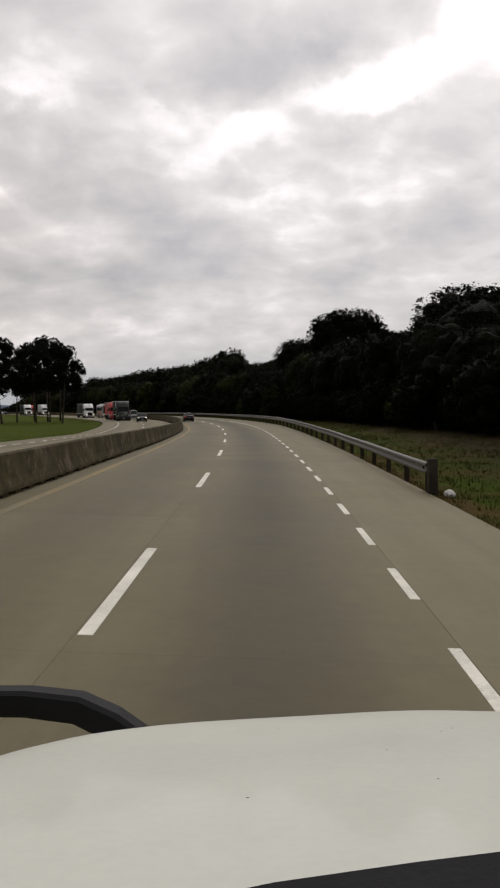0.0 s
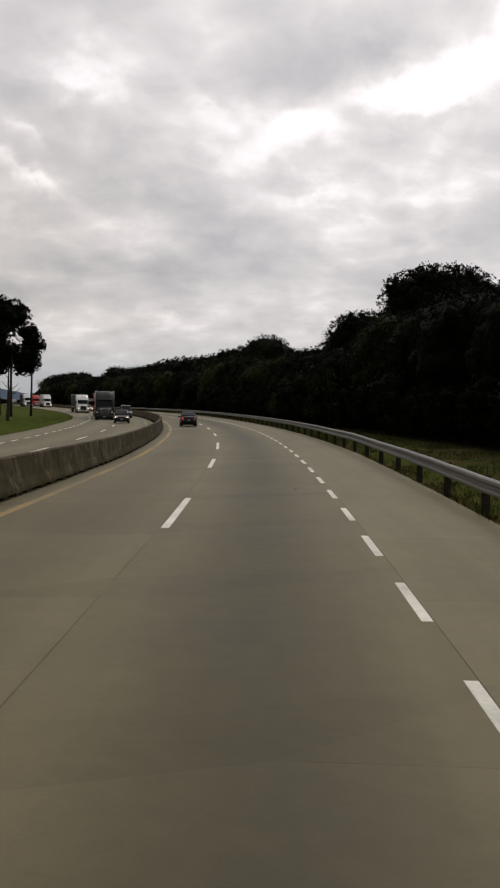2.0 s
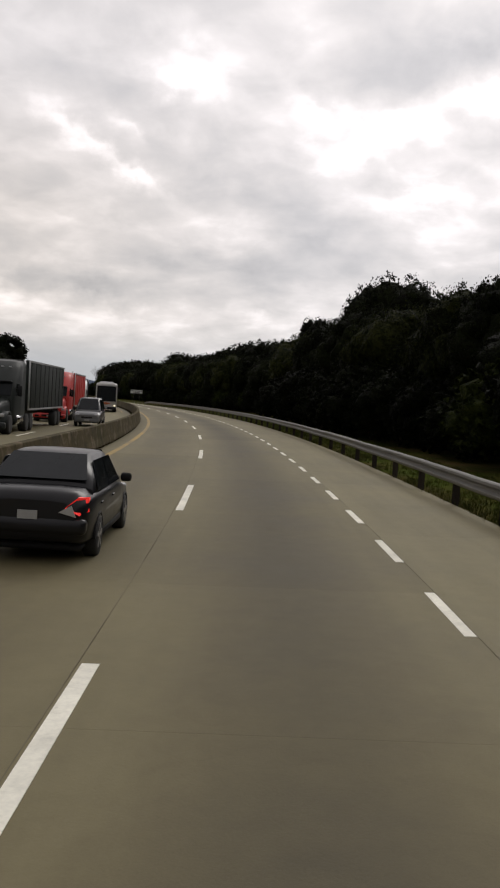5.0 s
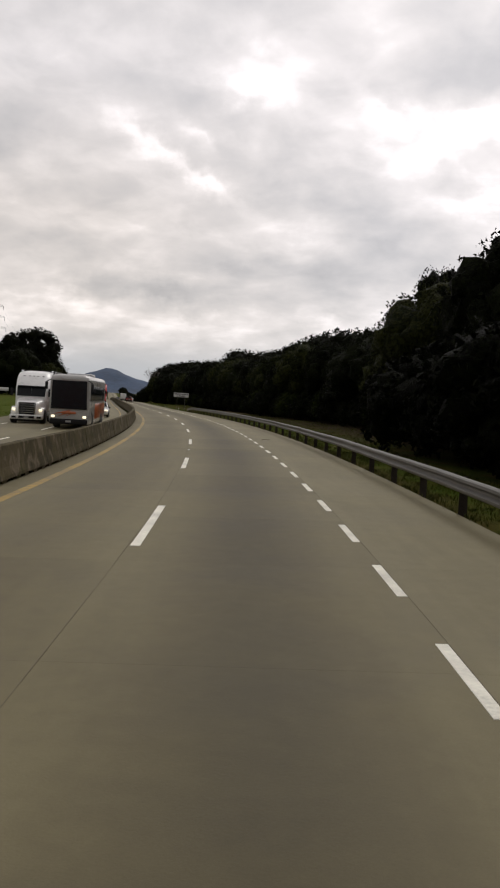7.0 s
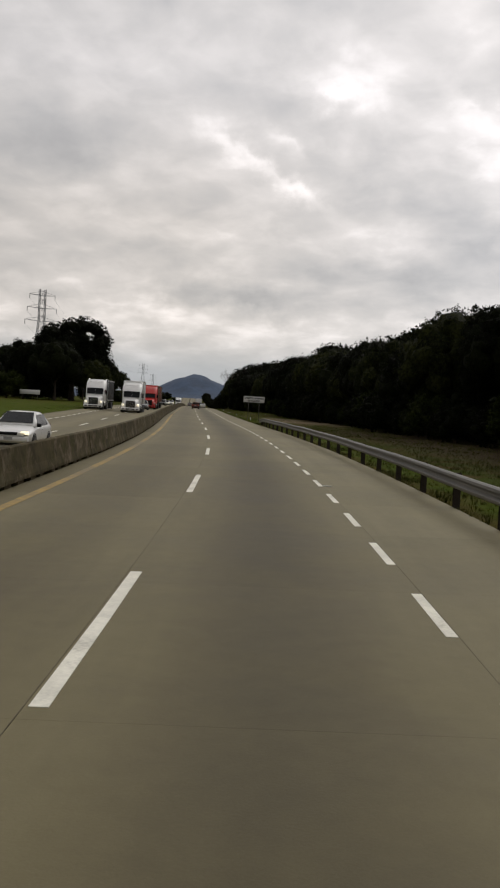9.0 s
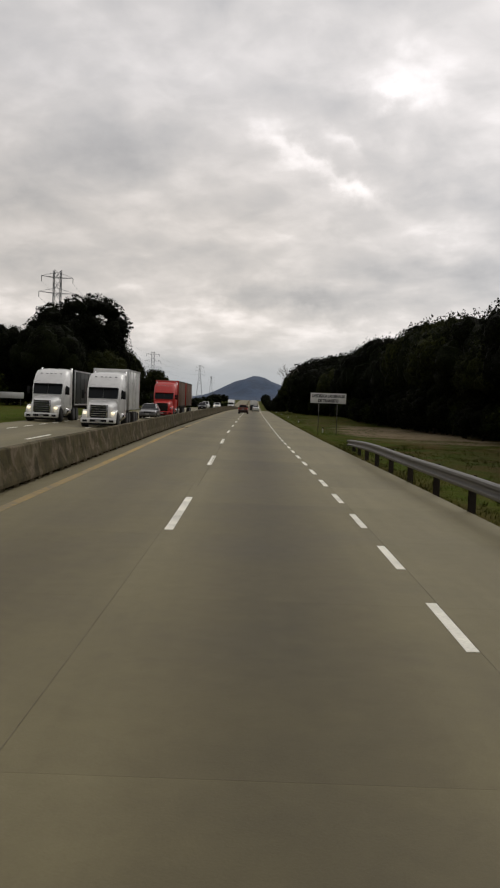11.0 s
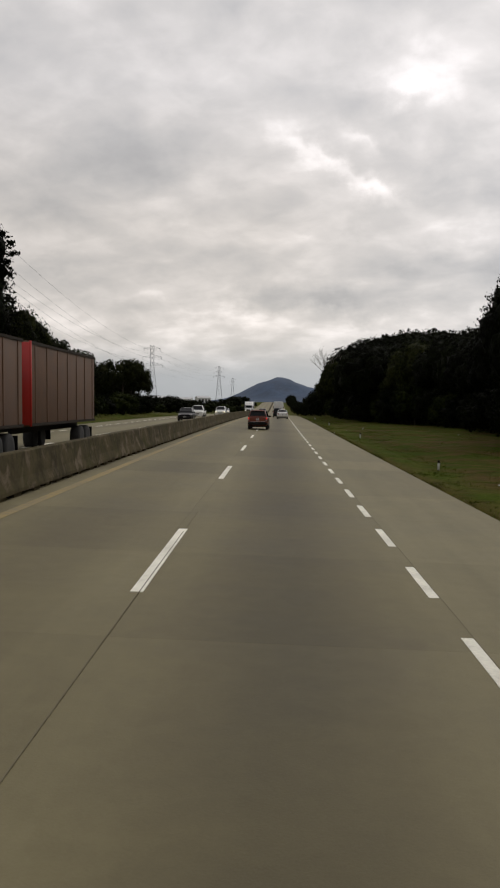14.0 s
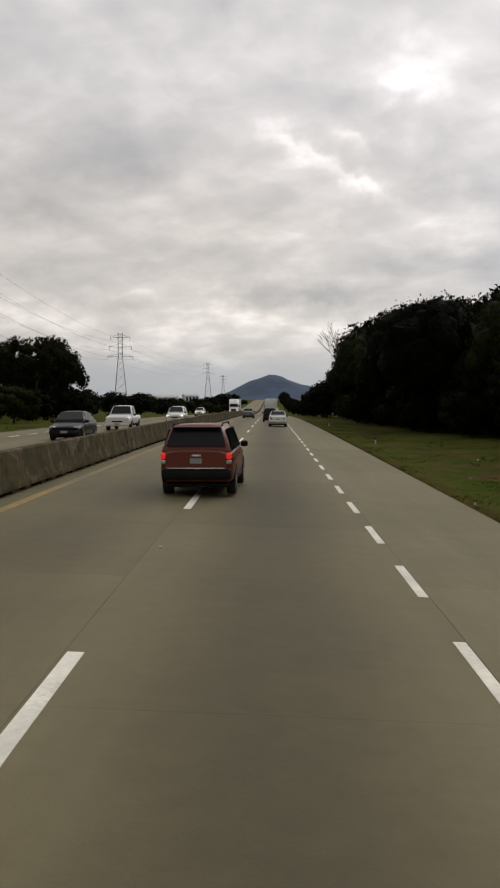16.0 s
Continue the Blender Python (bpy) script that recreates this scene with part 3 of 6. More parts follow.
# ---- carriageways ----
road = tagged(strip_mesh("road", -7.75, 2.74, -120, 1700, 5, -0.012, 0.25, M_SLAB), "grey-brown worn concrete highway carriageway", "road", kind="structure")
far_road = tagged(strip_mesh("road_opposite", -18.8, -8.45, -120, 1700, 5, 0.0, 0.25, M_SLAB), "grey worn concrete carriageway of the opposite direction", "road", kind="structure")

# ---- concrete median barrier in cast lengths ----
barrier = thing("median_barrier", "stained grey-brown concrete median barrier in cast lengths", "barrier", kind="structure")
PROFILE = [(-0.27, 0.0), (-0.265, 0.09), (-0.20, 0.30), (-0.115, 0.835), (-0.08, 0.86), (0.08, 0.86), (0.115, 0.835), (0.20, 0.30), (0.265, 0.09), (0.27, 0.0)]
BAR_U = -7.99


def bar_shift(s):
    """The barrier does not keep quite the same distance from the carriageway."""
    return float(np.interp(s, [0, 110, 180, 250, 330, 400], [0.15, 0.17, 0.09, 0.04, 0.16, 0.28]))



def barrier_length(s0, s1):
    rnd = random.Random(int(s0 * 7))
    tip, sway = rnd.uniform(-0.012, 0.012), rnd.uniform(-0.010, 0.010)
    rings = []
    for i in range(4):
        s = s0 + 0.002 + (s1 - s0 - 0.004) * i / 3
        rings.append([at(s, BAR_U + bar_shift(s) + u + sway, 0.10 + z + tip * 0.4) for u, z in PROFILE])
    bm = loft(rings, smooth=False)
    bmesh.ops.bevel(bm, geom=[e for e in bm.edges if len(e.link_faces) == 2 and e.calc_face_angle(0) > 0.5], offset=0.004, segments=1, affect="EDGES")
    ob = part("barrier_length", bm, M_BARRIER, barrier)
    for f in (0.03, 0.21, 0.43, 0.62, 0.86):
        f += rnd.uniform(-0.02, 0.02)
        a, b = s0 + (s1 - s0) * f, s0 + (s1 - s0) * (f + rnd.uniform(0.06, 0.10))
        ring = lambda s: [at(s, BAR_U + bar_shift(s) + u + sway, z) for u, z in ((-0.21, -0.02), (-0.21, 0.11), (0.21, 0.11), (0.21, -0.02))]
        part("barrier_foot", loft([ring(a), ring(b)], smooth=False), M_BARRIER, ob)


s = -24.0
while s < 560:
    barrier_length(s, s + 6.0)
    s += 6.0
# the far run, where single lengths can no longer be told apart
far_bar = loft([[at(s, BAR_U + bar_shift(s) + u, 0.02 + z) for u, z in PROFILE] for s in range(560, 1690, 15)], smooth=False)
part("barrier_far_run", far_bar, M_BARRIER, barrier)


# ---- steel guard rail beside the shoulder ----
guard = thing("guard_rail", "weathered grey corrugated steel guard rail on rusty posts", "guard rail", kind="structure")
BEAM = [(0.0, 0.835), (0.045, 0.83), (0.085, 0.80), (0.09, 0.745), (0.012, 0.69), (0.008, 0.66), (0.012, 0.63), (0.09, 0.585), (0.085, 0.54), (0.03, 0.505), (0.0, 0.49)]


def rail_u(s):
    return 2.74 - 0.10 * min(1.0, max(0.0, (s - 60) / 150)) + max(0.0, (s - 304) / 21) ** 2 * 0.8


s, step = 22.4, 7.2
while s < 322:
    e = min(s + step, 325)
    rings = []
    for i in range(5):
        q = s - 0.12 + (e - s + 0.24) * i / 4
        dip = 0.004 * math.sin(q * 1.7) + 0.008 * math.sin(q * 0.43)
        low = 0.42 * max(0.0, (q - 307) / 18) ** 2
        outer = [at(q, rail_u(q) - u, z + dip - low) for u, z in BEAM]
        inner = [at(q, rail_u(q) - u + 0.006, z + dip - low) for u, z in BEAM[::-1]]
        rings.append(outer + inner)
    part("beam", loft(rings, smooth=False), M_STEEL, guard)
    s += step
post_bm = boxes([(0, -0.055, 0.28, 0.15, 0.02, 1.06), (0.0, 0.055, 0.28, 0.15, 0.02, 1.06), (0.0, 0, 0.28, 0.02, 0.10, 1.06)])
first_post = part("post", post_bm, M_POST, guard)
block = boxes([(0.0, 0, 0.66, 0.12, 0.12, 0.30)], 0.01, 1)
first_block = part("spacer_block", block, M_POST, guard)
first_post.matrix_basis = stand(22.9, 2.85)
first_block.matrix_basis = stand(22.9, 2.755)
s = 26.5
while s < 324:
    for src, du in ((first_post, 0.15), (first_block, 0.055)):
        o = src.copy()
        scene.collection.objects.link(o)
        o.matrix_basis = stand(s, rail_u(s) + du, 0, 1.0, -0.42 * max(0.0, (s - 307) / 18) ** 2)
    s += 3.6
# blunt end shoe of the rail
end = boxes([(0, 0, 0.46, 0.24, 0.28, 0.98)], 0.03, 2)
o = part("end_post", end, M_POST, guard, "stout dark end post")
o.matrix_basis = stand(22.2, 2.82, 4)
stone = bmesh.new()
bmesh.ops.create_icosphere(stone, subdivisions=2, radius=0.16)
for v in stone.verts:
    v.co *= 1 + 0.25 * noise.noise(v.co * 7)
    v.co.z *= 0.75
o = tagged(part("marker_stone", stone, M_SIGN), "small whitewashed stone beside the rail's end", "stone")
o.matrix_basis = stand(21.6, 3.15, 0, 1, 0.06)


# ---- trees ----
def crown_mesh(name, seed, mat, radius, height, base, lumps, leaves, size, core=0.80, fine=2, gaps=0.0, low=-0.75, boss=(0.26, 0.42)):
    """A domed crown: rounded bosses of foliage over a broad ellipsoid, each covered with small leaves in tufts, over dark inner clumps. gaps: share of bosses left out; boss: their size to the crown's."""
    rnd = np.random.RandomState(seed)
    mid, half = (height + base) / 2, (height - base) / 2
    axes = np.array([radius, radius, half])

    def unit(n):
        v = rnd.normal(size=(n, 3))
        return v / np.linalg.norm(v, axis=1, keepdims=True)

    k = np.arange(lumps) + 0.5
    zs = low + (0.97 - low) * k / lumps
    an = k * 2.39996 + rnd.uniform(-0.35, 0.35, lumps)
    ring = np.sqrt(1 - np.minimum(zs ** 2, 0.96)) * np.where(zs < 0, 1 + 0.15 * np.abs(zs), 1.0)
    out = np.stack([np.cos(an) * ring, np.sin(an) * ring, zs], 1)
    rs = radius * rnd.uniform(boss[0], boss[1], lumps)
    cs = out * (axes - rs[:, None] * 0.92) * rnd.uniform(0.86, 1.06, (lumps, 1)) + np.array([0, 0, mid])
    keep = rnd.uniform(0, 1, lumps) >= gaps
    cs, rs, out = cs[keep], rs[keep], out[keep]
    lumps = len(cs)
    ico = bmesh.new()
    bmesh.ops.create_icosphere(ico, subdivisions=fine, radius=1.0)
    iv = np.array([v.co[:] for v in ico.verts])
    jf = [[v.index for v in f.verts] for f in ico.faces]
    ico.free()
    verts, faces = [], []
    clumps = [(c, np.array([r, r, r * 0.9]) * core) for c, r in zip(cs, rs)]
    if not gaps:
        clumps.append((np.array([0, 0, mid]), axes * 0.55))
    for c, r in clumps:
        n = len(verts)
        verts += (c + iv * r * rnd.uniform(0.70, 1.16, (len(iv), 1))).tolist()
        faces += [[n + i for i in f] for f in jf]
    # tufts sit on the outer side of the bosses, leaves in and between the tufts
    tufts = 16
    tl = np.repeat(np.arange(lumps), tufts)
    td = unit(lumps * tufts) + out[tl] * 0.55
    td /= np.linalg.norm(td, axis=1, keepdims=True)
    tp = cs[tl] + td * (rs[tl] * rnd.uniform(0.72, 0.96, len(tl)))[:, None]
    tr = rs[tl] * rnd.uniform(0.10, 0.20, len(tl))
    which = rnd.choice(len(tl), leaves, p=rs[tl] ** 2 / (rs[tl] ** 2).sum())
    d = unit(leaves)
    d[:, 2] *= 0.75
    pos = tp[which] + d * (tr[which] * rnd.uniform(0.3, 1.0, leaves))[:, None]
    free = leaves // 3
    lf = rnd.choice(lumps, free, p=rs ** 2 / (rs ** 2).sum())
    fd = unit(free) + out[lf] * 0.5
    fd /= np.linalg.norm(fd, axis=1, keepdims=True)
    pos[:free] = cs[lf] + fd * (rs[lf] * rnd.uniform(0.72, 1.0, free))[:, None]
    nrm = td[which] * 0.6 + d * 0.4 + rnd.normal(size=(leaves, 3)) * 0.45
    nrm /= np.linalg.norm(nrm, axis=1, keepdims=True)
    t1 = np.cross(nrm, rnd.normal(size=(leaves, 3)))
    t1 /= np.linalg.norm(t1, axis=1, keepdims=True)
    t2 = np.cross(nrm, t1)
    sz = size * rnd.uniform(0.55, 1.25, leaves)[:, None]
    k = len(verts)
    tri = np.stack([pos - t1 * sz * 0.55 - t2 * sz * 0.40, pos + t1 * sz * 0.55 - t2 * sz * 0.25, pos + t2 * sz * 0.75 + nrm * sz * 0.2], 1).reshape(-1, 3)
    verts += tri.tolist()
    faces += (np.arange(leaves * 3).reshape(-1, 3) + k).tolist()
    va = np.array(verts)
    va[:, 2] = base + (va[:, 2] - base) * (height - base) / (np.percentile(va[:, 2], 99.8) - base)
    va[:, :2] *= radius / np.percentile(np.hypot(va[:, 0], va[:, 1]), 99)
    me = bpy.data.meshes.new(name)
    me.from_pydata(va.tolist(), [], faces)
    me.materials.append(mat)
    smooth = np.zeros(len(me.polygons), bool)
    smooth[:len(clumps) * len(jf)] = True
    me.polygons.foreach_set("use_smooth", smooth)
    return me


def trunk_mesh(seed, height, radius, spread, limbs=6, start=0.35):
    rnd = random.Random(seed)
    top = Vector((rnd.uniform(-0.4, 0.4), rnd.uniform(-0.4, 0.4), height))
    pts = [Vector((0, 0, -0.3)), Vector((0.03, 0.02, 0.3))]
    rad = [radius * 1.5, radius * 1.08]
    for i in range(1, 6):
        f = i / 5
        pts.append(top * f + Vector((rnd.uniform(-0.12, 0.12), rnd.uniform(-0.12, 0.12), 0)))
        rad.append(radius * (1 - 0.75 * f))
    bm = tube(pts, rad, 7)
    for i in range(limbs):
        f = start + (0.9 - start) * i / limbs
        a = i * 2.4 + rnd.uniform(-0.5, 0.5)
        p = top * f
        q = p + Vector((math.cos(a), math.sin(a), 0.55)) * spread * rnd.uniform(0.35, 0.55)
        r = q + Vector((math.cos(a), math.sin(a), 0.9)) * spread * rnd.uniform(0.2, 0.4)
        b2 = tube([p, q, r], [radius * 0.45 * (1.2 - f), radius * 0.28 * (1.2 - f), radius * 0.1], 5)
        me = bpy.data.meshes.new("limb")
        b2.to_mesh(me)
        b2.free()
        bm.from_mesh(me)
        bpy.data.meshes.remove(me)
    return bm


def tree(name, seed, label, mat, radius, height, base, lumps, leaves, size, trunk_r, category="tree", group="", **kw):
    t = thing(name, label, category, group)
    if trunk_r:
        part("trunk", trunk_mesh(seed, height * 0.62, trunk_r, radius * 0.55), M_BARK, t)
    c = new("crown", crown_mesh("crown", seed, mat, radius, height, base, lumps, leaves, size, **kw))
    c.parent = t
    return t


WOOD = "roadside forest trees"
TALL = "tall dark broadleaf tree in the dense roadside wood"
kinds = [
    tree("forest_tree", 11, TALL, M_LEAF, 5.2, 10, 1.6, 34, 9800, 0.15, 0.24, group=WOOD, low=-0.5),
    tree("forest_tree", 12, TALL, M_LEAF, 6.0, 10, 1.4, 42, 11000, 0.15, 0.28, group=WOOD, low=-0.5),
    tree("forest_tree", 13, TALL, M_LEAF, 4.4, 10, 1.8, 30, 9500, 0.145, 0.22, group=WOOD, low=-0.5),
    tree("forest_tree", 14, TALL, M_LEAF_C, 5.6, 10, 1.2, 38, 10000, 0.15, 0.25, group=WOOD, low=-0.5),
]
back_kinds = [
    tree("back_forest_tree", 15, TALL, M_LEAF, 5.4, 10, 2.0, 22, 4800, 0.21, 0.26, group=WOOD, low=0.05, fine=1),
    tree("back_forest_tree", 16, TALL, M_LEAF, 6.2, 10, 1.8, 26, 5600, 0.22, 0.26, group=WOOD, low=0.05, fine=1),
]
EDGE = "shrubby wood edge"
shrubs = [
    tree("edge_shrub", 31, "dark leafy shrub at the wood's edge", M_LEAF, 3.2, 4.6, -0.3, 22, 3000, 0.20, 0.10, "shrub", EDGE, core=0.80, fine=1),
    tree("edge_shrub", 32, "dark leafy shrub at the wood's edge", M_LEAF, 2.8, 3.8, -0.3, 18, 2800, 0.19, 0.09, "shrub", EDGE, core=0.80, fine=1),
    tree("edge_shrub", 33, "lighter green shrub at the wood's edge", M_LEAF_B, 2.6, 4.2, -0.3, 18, 3200, 0.18, 0.09, "shrub", EDGE, core=0.80, fine=1),
]
used = set()


def dup(src, m):
    """A copy at the pose m, whatever the size of the first one."""
    return copy_thing(src, m @ Matrix.Diagonal((1 / src.scale.x, 1 / src.scale.y, 1 / src.scale.z, 1)))


def plant(src, m):
    """The first time the kind itself is set in place, later a copy."""
    if src.name in used:
        return dup(src, m)
    used.add(src.name)
    src.matrix_basis = m
    return src


EDGE_S = [-40, 40, 56, 77, 110, 131, 170, 185, 214, 226, 236, 250, 270, 284, 300, 340, 375, 390, 402, 415, 430, 450, 466, 480, 490, 540, 620]
EDGE_U = [13, 13, 13.5, 9.3, 7.4, 6.0, 5.6, 5.2, 5.4, 8, 12, 12.5, 13.5, 15, 13.5, 15, 13.5, 12.5, 12, 13, 15.5, 15.5, 13, 9, 8.5, 8.5, 10]
TOP_S = [-40, 50, 88, 110, 136, 154, 170, 182, 190, 198, 210, 222, 232, 243, 250, 257, 263, 275, 286, 298, 320, 340, 357, 378, 390, 400, 407, 413, 420, 430, 445, 457, 462, 468, 480, 490, 505, 540, 620]
TOP_H = [10.5, 10.5, 9.7, 10.3, 10.5, 9.6, 10, 10, 10.4, 11.1, 11.1, 11.1, 11.4, 11.6, 11.6, 11.2, 10.8, 10.8, 11.6, 12.2, 12.6, 12.6, 12.6, 13.2, 13.3, 13.8, 14.2, 14.0, 12.8, 12.0, 11.8, 11.6, 11.5, 11.4, 11.8, 12.4, 12.8, 13.0, 12]


def wood_edge(s):
    return float(np.interp(s, EDGE_S, EDGE_U))


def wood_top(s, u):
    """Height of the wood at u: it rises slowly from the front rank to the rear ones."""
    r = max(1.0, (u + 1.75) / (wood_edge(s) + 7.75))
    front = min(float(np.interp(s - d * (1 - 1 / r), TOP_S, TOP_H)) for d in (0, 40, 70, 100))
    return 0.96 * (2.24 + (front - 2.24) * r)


rw = random.Random(21)


def wide(s, u, h, w, turn):
    return Matrix.LocRotScale(at(s, u, -0.1), Euler((0, 0, turn)), (w, w, h))


# front shrubs
s = 30.0
while s < 560:
    u = wood_edge(s) + 2.4 + rw.uniform(-0.4, 1.0)
    k = rw.uniform(0.75, 1.25)
    plant(rw.choice(shrubs), wide(s, u, k * rw.uniform(0.8, 1.15), k, rw.uniform(0, 6.3)))
    s += rw.uniform(4.5, 6.2)
# low growth that closes the wood behind the first shrubs
s = 58.0
while s < 500:
    k = rw.uniform(0.9, 1.3)
    plant(rw.choice(shrubs[:2]), wide(s, wood_edge(s) + 6.5 + rw.uniform(-0.5, 1.0), k, k, rw.uniform(0, 6.3)))
    s += rw.uniform(7.5, 10.5)
s = 40.0
while s < 560:
    k = rw.uniform(1.0, 1.4)
    plant(rw.choice(shrubs[:2]), wide(s, wood_edge(s) + 15 + rw.uniform(-1.5, 1.5), k, k * 1.2, rw.uniform(0, 6.3)))
    s += rw.uniform(7.0, 9.5)
# the wood's first and second ranks
s = 26.0
while s < 580:
    u = wood_edge(s) + 5.6 + rw.uniform(-0.8, 1.5)
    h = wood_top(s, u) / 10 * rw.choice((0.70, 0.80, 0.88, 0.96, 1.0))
    plant(rw.choice(kinds), wide(s, u, h, rw.uniform(0.85, 1.1) * (0.45 + 0.5 * h), rw.uniform(0, 6.3)))
    s += rw.uniform(6.2, 9.2)
s = 45.0
while s < 610:
    u = wood_edge(s) + 12 + rw.uniform(-1.5, 2.5)
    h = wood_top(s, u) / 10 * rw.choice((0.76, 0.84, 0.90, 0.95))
    plant(rw.choice(back_kinds), wide(s, u, h, rw.uniform(0.95, 1.25) * (0.4 + 0.6 * h), rw.uniform(0, 6.3)))
    s += rw.uniform(8, 11)
s = 60.0
while s < 600:
    u = wood_edge(s) + 22 + rw.uniform(-2, 4)
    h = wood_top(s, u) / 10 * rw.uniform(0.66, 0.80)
    plant(rw.choice(back_kinds), wide(s, u, h, 1.2 * (0.4 + 0.6 * h), rw.uniform(0, 6.3)))
    s += rw.uniform(22, 30)
# the wood climbs towards its middle inside the bend
for k in range(10):
    plant(rw.choice(back_kinds), wide(232 + 10.5 * k, 36 + rw.uniform(0, 7), rw.uniform(1.50, 1.68), rw.uniform(1.2, 1.5), rw.uniform(0, 6.3)))
# the oldest and tallest trees, deep in the wood
for s, u, h in ((438, 33, 18.6), (436, 44, 19.2), (415, 43, 19.6), (394, 42, 20.0), (374, 41, 19.8), (356, 40, 19.3), (352, 46, 19.7), (350, 51, 20.4), (348, 56, 22.4), (346, 61, 24.8), (344, 66, 26.8),
                (552, 18.5, 16.4), (556, 22, 18.6), (552, 26, 19.4), (546, 30, 19.2), (560, 33, 20.2)):
    tagged(plant(rw.choice(back_kinds), wide(s, u, h / 10, rw.uniform(1.5, 1.8), rw.uniform(0, 6.3))), "very tall old tree deep in the dark wood", "tree", WOOD)
# two broad trees that stand forward past the lay-by
for s, u, h, w in ((409, 17.5, 1.32, 0.95), (411.5, 14.8, 1.12, 0.75)):
    tagged(dup(kinds[1], wide(s, u, h, w, s)), "broad tall tree standing forward at the wood's edge", "tree", WOOD)
# a broad tree that leans out of the wood's corner over the verge
tagged(dup(kinds[3], wide(512, 9.2, 1.05, 0.80, 2.0)), "broad dark tree standing forward at the wood's corner", "tree", WOOD)
tagged(dup(kinds[1], wide(480, 11.0, 1.10, 0.92, 1.0)), "broad dark tree standing forward at the wood's corner", "tree", WOOD)
# three round-headed trees that rise out of the wood along the bend, and an olive thicket before them
DOME = "tall round-headed dark tree with gaps under its domed crown"
dome = tree("dome_tree", 61, DOME, M_LEAF, 7.2, 17.0, 7.5, 46, 20000, 0.21, 0.4, group=WOOD, core=0.62, gaps=0.15, low=-0.5)
dome.matrix_basis = wide(157, 27.3, 1.18, 1.12, 0.3)
dup(dome, wide(104, 28.8, 0.97, 1.2, 2.0))
dup(dome, wide(173, 23, 0.93, 0.95, 1.2))
tagged(dup(kinds[0], wide(204, 15.5, 1.46, 1.12, 1.2)), "tall pointed dark tree rising over the roadside wood", "tree", WOOD)
dup(dome, wide(524, 17, 0.90, 0.9, 3.1))
# a tall dark group that stands out where the wood draws back
steep = tree("steep_tree", 63, "very tall dark tree with a steep leafy face", M_LEAF, 5.0, 10, 0.8, 44, 20000, 0.14, 0.3, group=WOOD)
for s, u, h, w in ((240, 18.5, 1.30, 0.95), (248, 20.0, 1.48, 1.0), (257, 22.0, 1.32, 1.0)):
    plant(steep, wide(s, u, h, w, s))
thicket = tree("olive_thicket", 62, "broad olive-green thicket in front of the wood", M_LEAF_B, 5.6, 8.5, -0.3, 44, 9000, 0.21, 0.16, "shrub", EDGE)
thicket.matrix_basis = wide(126, 16.5, 1.0, 1.0, 0.5)
dup(thicket, wide(60, 19.0, 0.8, 0.9, 2.5))
# lower trees farther down the straight
for s, u, h in ((575, 9, 0.75), (586, 9.5, 0.8), (596, 11, 0.9), (605, 8.5, 0.6), (615, 8.5, 0.7), (628, 8.5, 0.6), (652, 8.5, 0.6), (640, 9, 0.65), (665, 8, 0.6), (690, 9, 0.6), (720, 8, 0.65), (755, 9, 0.6), (790, 8.5, 0.7), (830, 9, 0.7), (880, 9, 0.75), (940, 9, 0.8), (1010, 9, 0.9), (1090, 9, 0.9), (1180, 10, 1.0)):
    plant(rw.choice(shrubs[:2]), wide(s, u, h * 2.0, h * 1.7, rw.uniform(0, 6.3)))

# ---- the other side ----
LEFT = "trees beyond the opposite carriageway"
big_tree = tree("great_tree", 51, "huge old dark broadleaf tree with gaps in its crown", M_LEAF, 9.4, 20.4, 1.2, 118, 36000, 0.24, 0.7, group=LEFT, core=0.66, gaps=0.25, boss=(0.15, 0.31))
big_tree.matrix_basis = wide(427, -32.2, 0.96, 1.03, 2.6)
slim = tree("slim_tree", 52, "slim dark tree with a bare lower trunk", M_LEAF, 4.2, 14, 4.2, 52, 12000, 0.18, 0.16, group=LEFT, core=0.60, gaps=0.30, low=-0.9, boss=(0.16, 0.34))
slim.matrix_basis = wide(184, -28.3, 1.27, 1.1, 0)
for s, u, h, w in ((160, -25.8, 1.03, 1.1), (178, -31, 1.14, 1.2), (168, -37, 1.2, 1.3), (200, -35, 1.06, 1.2)):
    dup(slim, wide(s, u, h, w, s * 1.3))
for s, u, h, w in ((433, -25.6, 1.06, 0.74), (418, -26.5, 0.96, 0.8), (408, -33, 1.30, 1.0), (411, -40, 1.26, 1.0), (440, -48, 1.3, 1.3), (418, -52, 0.95, 1.3), (455, -29.5, 0.80, 0.8), (476, -53, 0.95, 1.4),
                   (452, -55, 1.1, 1.5), (500, -57, 0.85, 1.5), (390, -58, 1.0, 1.3), (370, -64, 1.0, 1.3)):
    tagged(dup(rw.choice(kinds), wide(s, u, h, w, s * 0.7)), "dark broadleaf tree beyond the opposite carriageway", "tree", LEFT)
# spreading trees with flat, open crowns over a dark undergrowth
SPREAD = "olive-green spreading tree with a flat open crown"
spread = tree("spreading_tree", 54, SPREAD, M_LEAF_C, 6.2, 10, 3.0, 84, 17000, 0.17, 0.26, group=LEFT, core=0.60, gaps=0.30, low=-0.55, boss=(0.13, 0.27))
spread_2 = tree("spreading_tree", 57, SPREAD, M_LEAF_C, 5.6, 10, 3.4, 76, 15000, 0.17, 0.24, group=LEFT, core=0.60, gaps=0.34, low=-0.5, boss=(0.13, 0.28))
spread.matrix_basis = wide(514, -30.6, 1.02, 0.92, 0.6)
spread_2.matrix_basis = wide(484, -33.5, 1.00, 1.0, 1.9)
